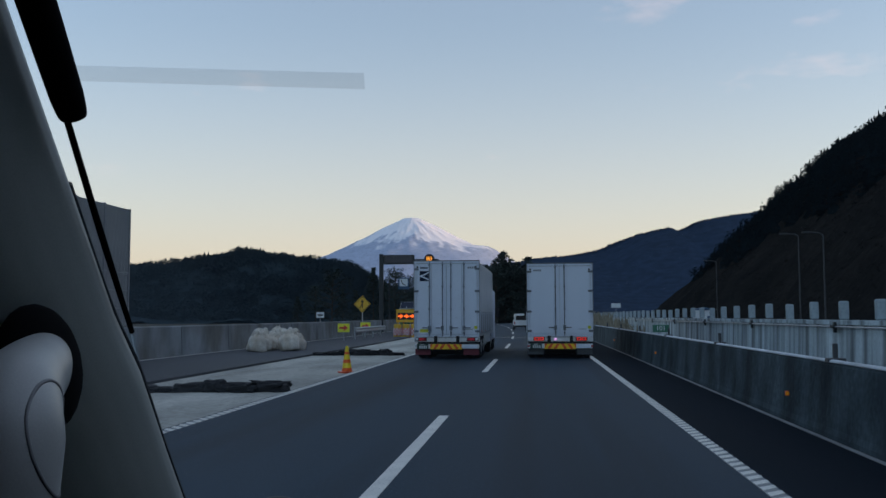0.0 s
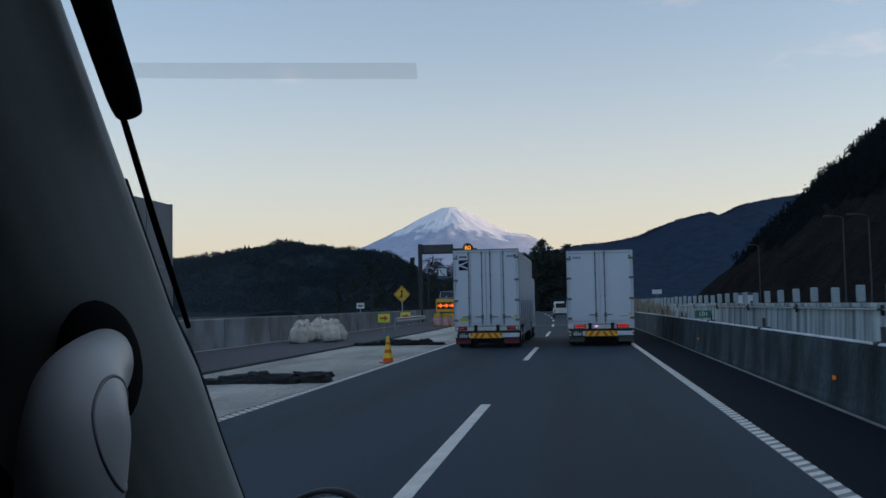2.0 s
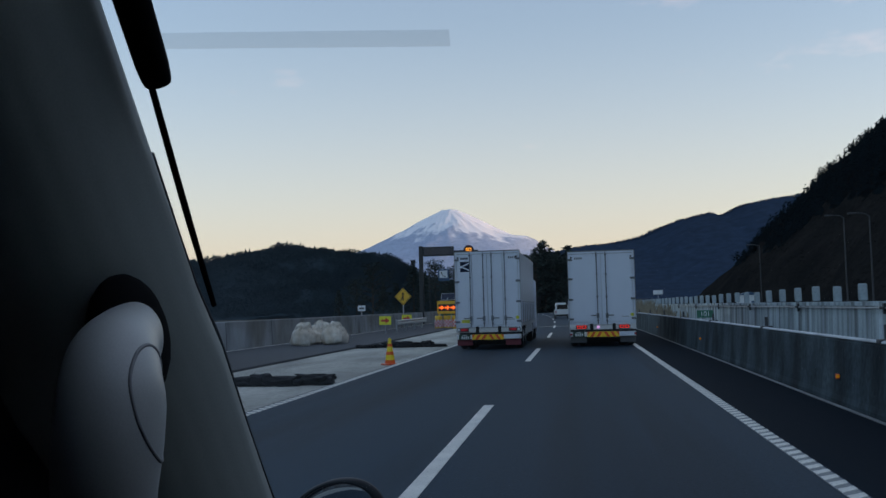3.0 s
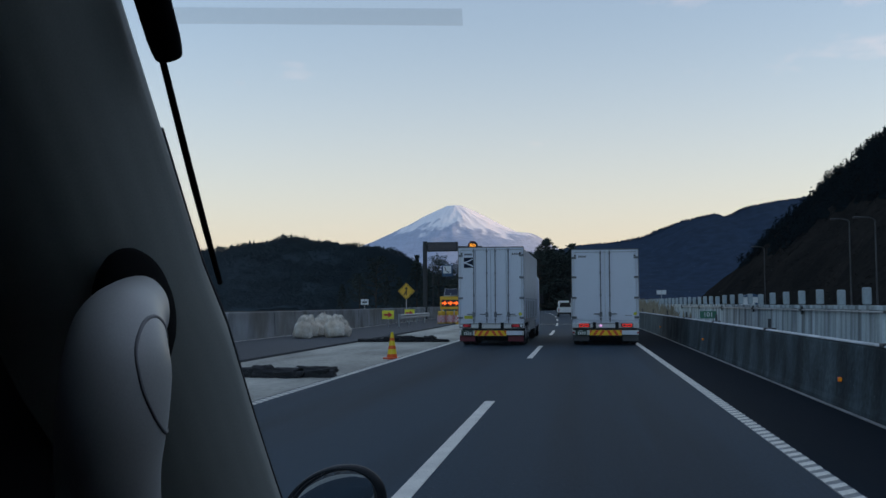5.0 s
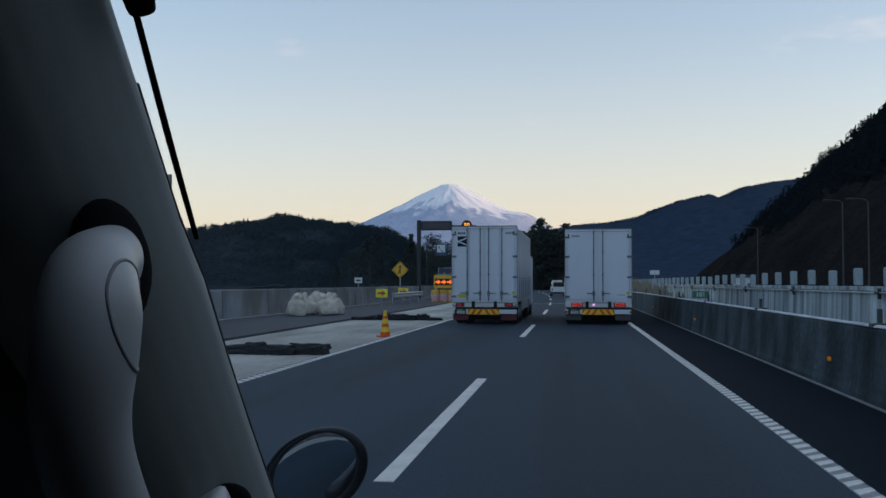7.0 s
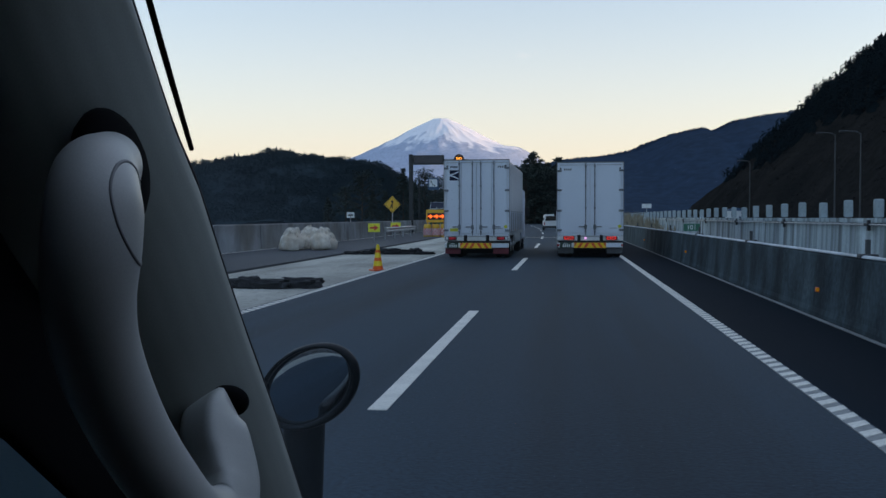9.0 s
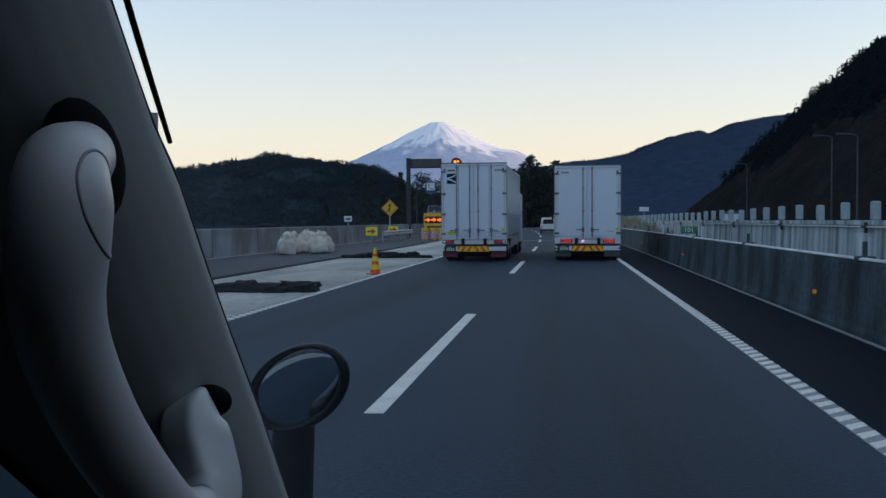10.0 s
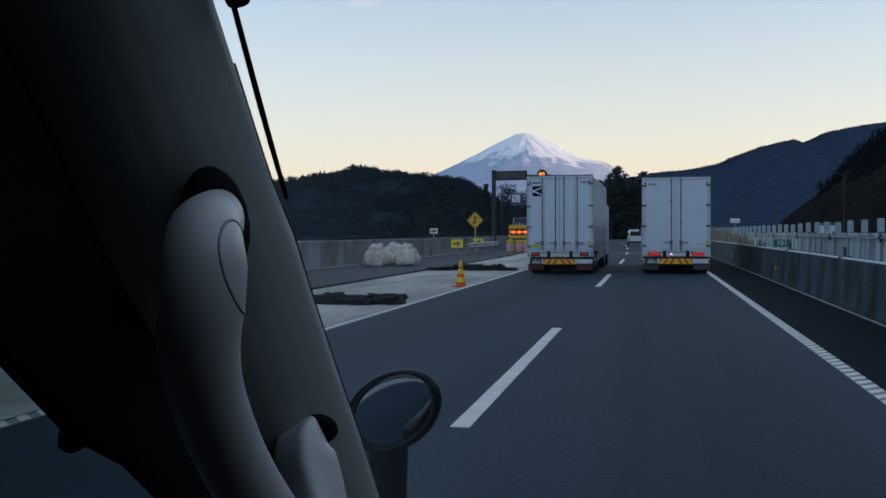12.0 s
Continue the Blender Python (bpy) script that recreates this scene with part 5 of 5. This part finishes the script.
rnd = random.Random(12)
verts, faces = [], []
for k in range(2600):
    y = 58 + 95 * rnd.random() ** 0.8
    x = rnd.uniform(4.8, 6.9) + bend(y)
    h = rnd.uniform(0.9, 2.1) * (0.5 + 0.5 * min(1, (y - 55) / 25))
    lean, a, w = rnd.uniform(-0.25, 0.25), rnd.uniform(0, 3.14), rnd.uniform(0.015, 0.035)
    o = len(verts)
    ca, sa = math.cos(a) * w, math.sin(a) * w
    verts += [(x - ca, y - sa, 0.05), (x + ca, y + sa, 0.05), (x + lean * h * 0.5 + ca, y + sa, h * 0.7), (x + lean * h, y, h), (x + lean * h * 0.5 - ca * 3, y - sa * 3, h * 0.75)]
    faces += [(o, o + 1, o + 2, o + 4), (o + 4, o + 2, o + 3)]
me = bpy.data.meshes.new("dry_reeds")
me.from_pydata(verts, [], faces)
me.materials.append(GRASS_DRY)
tagged(new("dry_reeds", me), "dry straw-coloured reeds growing between the barriers", "reeds", kind="stuff")

K = thing("distance_plate", "small green kilometre plate on the median barrier rail", "road sign", pose(BASE_R + 0.20, 31.0, 1.03))
part("clip", cyl(0.02, 0.02, (0, 0.02, 0), (0, 0.02, 0.1), 8), STEEL, K)
kp = part("panel", box(-0.26, 0.26, -0.012, 0.012, 0.06, 0.30, 0.006), KM_GREEN, K)
lettering("digits", "101", 0.21, SIGN_WHITE, kp, pose(0, -0.016, 0.18, 90, 0, 0))

# amber reflectors on the median barrier
for k in range(7):
    y = 15.0 + 16.0 * k
    R = thing("barrier_reflector", "small amber reflector fixed low on the median barrier", "reflector", pose(BASE_R + 0.04 + bend(y), y, 0.42), "barrier reflectors")
    part("housing", box(-0.05, 0.0, -0.02, 0.05, -0.036, 0.036, 0.01), CONE_ORANGE, R)
    part("lens", cyl(0.030, 0.027, (-0.03, -0.02, 0), (-0.03, -0.035, 0), 14), REFLECTOR_GLOW, R, "amber reflector lens with an added glow")


# ---- the car that carries the camera: front pillar, grab handle, trim, fender mirror ----
CAR = thing("car", "dark grey car cabin with a windscreen pillar and grab handle", "car", pose(*CABIN))
XP = -0.312
front = [(0.291, 0.5925), (0.449, 0.3925), (0.551, 0.2675), (0.646, 0.1525), (0.718, 0.0645), (0.769, 0.0165), (0.827, -0.0555), (0.887, -0.1255), (0.975, -0.2235), (1.071, -0.3405), (1.281, -0.5875)]


def pillar_mesh(prof, widen=0.0):
    bm = bmesh.new()
    rows = []
    for i, (y, z) in enumerate(front):
        k = min(max(1 + widen * (6 - i), 0.88), 1.25)
        rows.append([bm.verts.new((XP + dx, y + 0.76 * d, z + 0.65 * d)) for dx, d in [(dx, dn * (1 + (k - 1) * smooth_step(0.15, 0.24, -dn))) for dx, dn in prof]])
    for a, b in zip(rows, rows[1:]):
        for i in range(len(a) - 1):
            bm.faces.new((a[i], a[i + 1], b[i + 1], b[i]))
    bmesh.ops.subdivide_edges(bm, edges=bm.edges[:], cuts=2, use_grid_fill=True, smooth=0.6)
    bmesh.ops.solidify(bm, geom=bm.faces[:], thickness=0.004)
    return bm


# across: from behind the glass, round the front edge, over the inner face; then a black strip drawn for the shaded
# back
part("pillar", pillar_mesh([(-0.060, 0.055), (-0.022, 0.022), (-0.008, 0.008), (-0.002, -0.004), (0.0, -0.016), (-0.003, -0.034), (-0.009, -0.054), (-0.019, -0.074), (-0.034, -0.092), (-0.055, -0.106), (-0.082, -0.116), (-0.12, -0.122)]), PILLAR, CAR, "grey grained plastic pillar trim", True)
part("pillar_back_shade", pillar_mesh([(-0.108, -0.120), (-0.088, -0.136), (-0.072, -0.165), (-0.063, -0.195), (-0.060, -0.222), (-0.061, -0.238), (-0.066, -0.242), (-0.074, -0.230)], 0.08), TRIM_SHADE_BLACK, CAR, "blackened back of the pillar, standing in for its shade", True)
part("lock_knob", sweep([(-0.398, 0.586, -0.108), (-0.415, 0.582, -0.123), (-0.426, 0.580, -0.136), (-0.432, 0.578, -0.145)], [0.007, 0.010, 0.0125, 0.006], 14), TRIM_SHADE_BLACK, CAR, "small black knob beside the blackened pillar back", True)
# black rubber lip along the windscreen edge
part("windscreen_seal", sweep([(XP - 0.012, y + 0.008, z + 0.010) for y, z in front[3:]], [0.0032] * len(front[3:]), 10), RUBBER, CAR, "black rubber seal along the glass", True)
part("wiper_blade", sweep([(-0.2951, 0.5971, 0.1950), (-0.3046, 0.6701, 0.1241), (-0.3118, 0.7392, 0.0552)], [0.0023, 0.0026, 0.0021], 10), TRIM_SHADE_BLACK, CAR, "thin black strip beyond the glass", True)
part("visor_edge", sweep([(-0.2926, 0.3264, 0.5270), (-0.2916, 0.4301, 0.4009), (-0.2907, 0.5184, 0.2935), (-0.2907, 0.5875, 0.2088), (-0.2907, 0.5971, 0.1970)], [0.014, 0.013, 0.0125, 0.0108, 0.006], 14), TRIM_SHADE_BLACK, CAR, "black padded trim at the pillar top", True)
HP = [(-0.3420, 0.6602, 0.0370), (-0.3106, 0.5991, 0.0338), (-0.3000, 0.5649, 0.0272), (-0.2874, 0.5307, 0.0172), (-0.2794, 0.5139, 0.0016), (-0.2779, 0.5073, -0.0219), (-0.2813, 0.5100, -0.0508), (-0.2857, 0.5246, -0.0801), (-0.2905, 0.5541, -0.1156), (-0.2946, 0.5975, -0.1597), (-0.2967, 0.6483, -0.2045), (-0.2965, 0.6995, -0.2449), (-0.2955, 0.7475, -0.2630), (-0.2988, 0.7779, -0.2475), (-0.3095, 0.7926, -0.2215), (-0.3195, 0.8021, -0.2000), (-0.3270, 0.8185, -0.1945), (-0.3503, 0.8766, -0.2075)]
HR = [0.0225, 0.0230, 0.0262, 0.0308, 0.0329, 0.0326, 0.0308, 0.0296, 0.0290, 0.0284, 0.0281, 0.0275, 0.0282, 0.0280, 0.0276, 0.0276, 0.0262, 0.0262]
gh = part("grab_handle", sweep(HP, HR, 40, 0.85, square=[0.0] * 12 + [0.15, 0.5, 0.8, 0.8, 0.8, 0.8], turn=radians(30)), HANDLE, CAR, "smooth grey plastic grab handle", True)
# flattened black bodies stand in for the shade of the mounts' recesses
for (px, py, pz), w in (((XP - 0.014, 0.627, 0.031), 0.051), ((XP - 0.006, 0.836, -0.178), 0.0180)):
    bm = bmesh.new()
    bmesh.ops.create_uvsphere(bm, u_segments=24, v_segments=12, radius=1, matrix=Matrix.LocRotScale((px, py, pz), Euler((radians(-40), 0, 0)), (0.020, w, w * 0.8)))
    part("recess_shade", bm, TRIM_SHADE_BLACK, gh, "black disc standing in for the shaded recess at the handle mount", True)


def on_handle(s, deg, lift):
    """A point on the handle's surface: s along its spine, deg round it."""
    def spine(v):
        i = min(int(v), len(HP) - 2)
        t = v - i
        p0, p1, p2, p3 = (Vector(HP[min(max(k, 0), len(HP) - 1)]) for k in (i - 1, i, i + 1, i + 2))
        return 0.5 * (2 * p1 + (p2 - p0) * t + (2 * p0 - 5 * p1 + 4 * p2 - p3) * t * t + (3 * p1 - p0 - 3 * p2 + p3) * t ** 3), HR[i] * (1 - t) + HR[i + 1] * t
    p, r = spine(s)
    d = (spine(s + 0.16)[0] - spine(s - 0.16)[0]).normalized()
    side = d.cross(Vector((1, 0, 0))).normalized()
    out = side.cross(d).normalized()
    return p + (side * math.cos(radians(deg)) + out * math.sin(radians(deg)) * 0.85) * (r + lift)


loop = []
for k in range(17):
    a = 2 * math.pi * k / 16
    s = 4.05 - 1.2 * math.cos(a)
    loop.append(on_handle(s, 96 + 16 * max(0.0, s - 4.05) - 50 * math.sin(a), -0.0004))
part("screw_cover", sweep(loop, [0.0012] * 17, 8), SEAM, gh, "fine dark seam round the screw cover", True)
# thin plate drawn in place of the dashboard's reflection
part("reflection_strip", box(-0.101, 0.104, -0.0005, 0.0005, -0.0056, 0.0056), REFLECTION, CAR, "faint grey strip painted as a reflection on the windscreen", at=pose(-0.207, 0.624, 0.2290, 39, 3.2, 0))
bm = bmesh.new()
panes = []
for y, z in front:
    panes.append([bm.verts.new((x, y + 0.006 + 0.06 * (1 - ((x - 0.35) / 0.68) ** 2), z + 0.008)) for x in [-0.33 + 1.36 * i / 16 for i in range(17)]])
for a, b in zip(panes, panes[1:]):
    for i in range(16):
        bm.faces.new((a[i], a[i + 1], b[i + 1], b[i]))
bmesh.ops.solidify(bm, geom=bm.faces[:], thickness=0.004)
windscreen = part("windscreen", bm, GLASS, CAR, "clear curved windscreen with an added veil of glare", True)
windscreen.visible_shadow = False
bm = bmesh.new()
bm.faces.new([bm.verts.new((-0.50, y, z)) for y, z in ((0.385, 0.335), (0.385, -0.335), (1.04, -0.335), (0.90, -0.17), (0.74, 0.02), (0.60, 0.19), (0.48, 0.335))])
bmesh.ops.solidify(bm, geom=bm.faces[:], thickness=0.004)
part("side_window", bm, SMOKED, CAR, "smoked side window")
# unseen shell closing the cabin, added to keep daylight off the pillar
part("headliner", box(-0.75, 1.0, -1.6, 0.26, 0.46, 0.50, 0.02), LINING, CAR)
part("door_panel", box(-0.54, -0.46, -1.4, 0.95, -0.95, -0.34, 0.02), LINING, CAR)
part("rear_panel", box(-0.75, 1.0, -1.64, -1.6, -0.95, 0.5), LINING, CAR)
part("door_frame", box(-0.52, -0.46, -1.4, 0.30, 0.34, 0.455, 0.01), LINING, CAR)
# unseen panels over both side openings, added so less light comes in
part("side_light_block", box(-0.54, -0.46, -1.4, 0.38, -0.338, 0.338, 0.02), LINING, CAR)
part("far_light_block", box(0.96, 1.0, -1.6, 0.3, -0.10, 0.458), LINING, CAR)
part("far_door_panel", box(0.96, 1.0, -1.6, 1.25, -0.95, -0.105), LINING, CAR)
part("far_pillar", pillar_mesh([(-0.060, 0.055), (0.0, -0.018), (-0.02, -0.10), (-0.095, -0.19)]), PILLAR, CAR, smooth=True, at=Matrix.Translation((0.685, 0, 0)) @ Matrix.Diagonal((-1, 1, 1, 1)))
part("lower_body", box(-0.66, 1.04, -2.3, 1.70, -1.30, -1.005, 0.08, seg=3), GLOSS_BLACK, CAR)
for sx, sy in ((-0.60, 1.15), (0.98, 1.15), (-0.60, -1.6), (0.98, -1.6)):
    part("wheel", cyl(0.32, 0.32, (sx - 0.1, sy, 0.32 - CABIN[2]), (sx + 0.1, sy, 0.32 - CABIN[2]), 24), RUBBER, CAR)
part("floor_pan", box(-0.75, 1.0, -1.6, 1.0, -1.0, -0.955), LINING, CAR)
part("dashboard", box(-0.45, 0.95, 0.55, 1.04, -0.95, -0.47, 0.05, seg=3), TRIM_SHADE_BLACK, CAR)

part("roof", box(-0.70, 1.02, -1.72, 0.27, 0.503, 0.56, 0.027, seg=4), GLOSS_BLACK, CAR, "glossy black roof")
part("body_side", box(-0.66, -0.545, -1.72, 1.10, -1.0, -0.50, 0.05, seg=4), GLOSS_BLACK, CAR)
part("body_side", box(1.003, 1.05, -1.72, 1.10, -1.0, -0.12, 0.02, seg=4), GLOSS_BLACK, CAR)
part("tailgate", box(-0.66, 1.04, -1.76, -1.645, -1.0, 0.45, 0.05, seg=4), GLOSS_BLACK, CAR)
part("rear_window", box(-0.45, 0.83, -1.775, -1.758, -0.05, 0.36, 0.006), GLASS_DARK, CAR, "dark tinted rear window")

FM = thing("fender_mirror", "glossy black oval fender mirror on a short arm", "car mirror", pose(*CABIN))
MX, MY, MZ = -0.395, 1.38, -0.265
FACE = pose(MX, MY, MZ, 97, 0, -14) @ pose(0, 0, 0, 0, 0, 31)
bm = bmesh.new()
bmesh.ops.create_uvsphere(bm, u_segments=36, v_segments=18, radius=1)
bmesh.ops.delete(bm, geom=[v for v in bm.verts if v.co.z > 0.05], context="VERTS")
for v in bm.verts:
    v.co = Vector((v.co.x * 0.092, v.co.y * 0.056, v.co.z * 0.050))
part("housing", bm, MIRROR_CASE, FM, "", True, FACE)
bm = bmesh.new()
NR = 48
rings = []
for i in range(NR):
    a = 2 * math.pi * i / NR
    w = 0.0036 + 0.0036 * max(0.0, math.cos(a + 0.7))
    rings.append([bm.verts.new(((0.092 + w * math.cos(b)) * math.cos(a), (0.057 + w * math.cos(b)) * math.sin(a), 0.010 * math.sin(b))) for b in [2 * math.pi * j / 10 for j in range(10)]])
for i in range(NR):
    p, q = rings[i], rings[(i + 1) % NR]
    for j in range(10):
        bm.faces.new((p[j], q[j], q[(j + 1) % 10], p[(j + 1) % 10]))
part("rim", bm, MIRROR_CASE, FM, "", True, FACE)
bm = bmesh.new()
bmesh.ops.create_uvsphere(bm, u_segments=36, v_segments=16, radius=1, matrix=Matrix.LocRotScale((0, 0, -0.004), None, (0.091, 0.056, 0.006)))
part("mirror_glass", bm, MIRROR, FM, "convex mirror glass", True, FACE)
part("arm", sweep([(MX - 0.020, MY + 0.075, MZ - 0.030), (MX - 0.024, MY + 0.060, MZ - 0.09), (MX - 0.034, MY + 0.05, -0.63)], [0.028, 0.034, 0.037], 16), MIRROR_CASE, FM, "", True)
part("fender", box(-0.62, 0.9, 1.05, 1.68, -0.95, -0.62, 0.06, seg=4), GLOSS_BLACK, CAR, "glossy black bonnet edge")
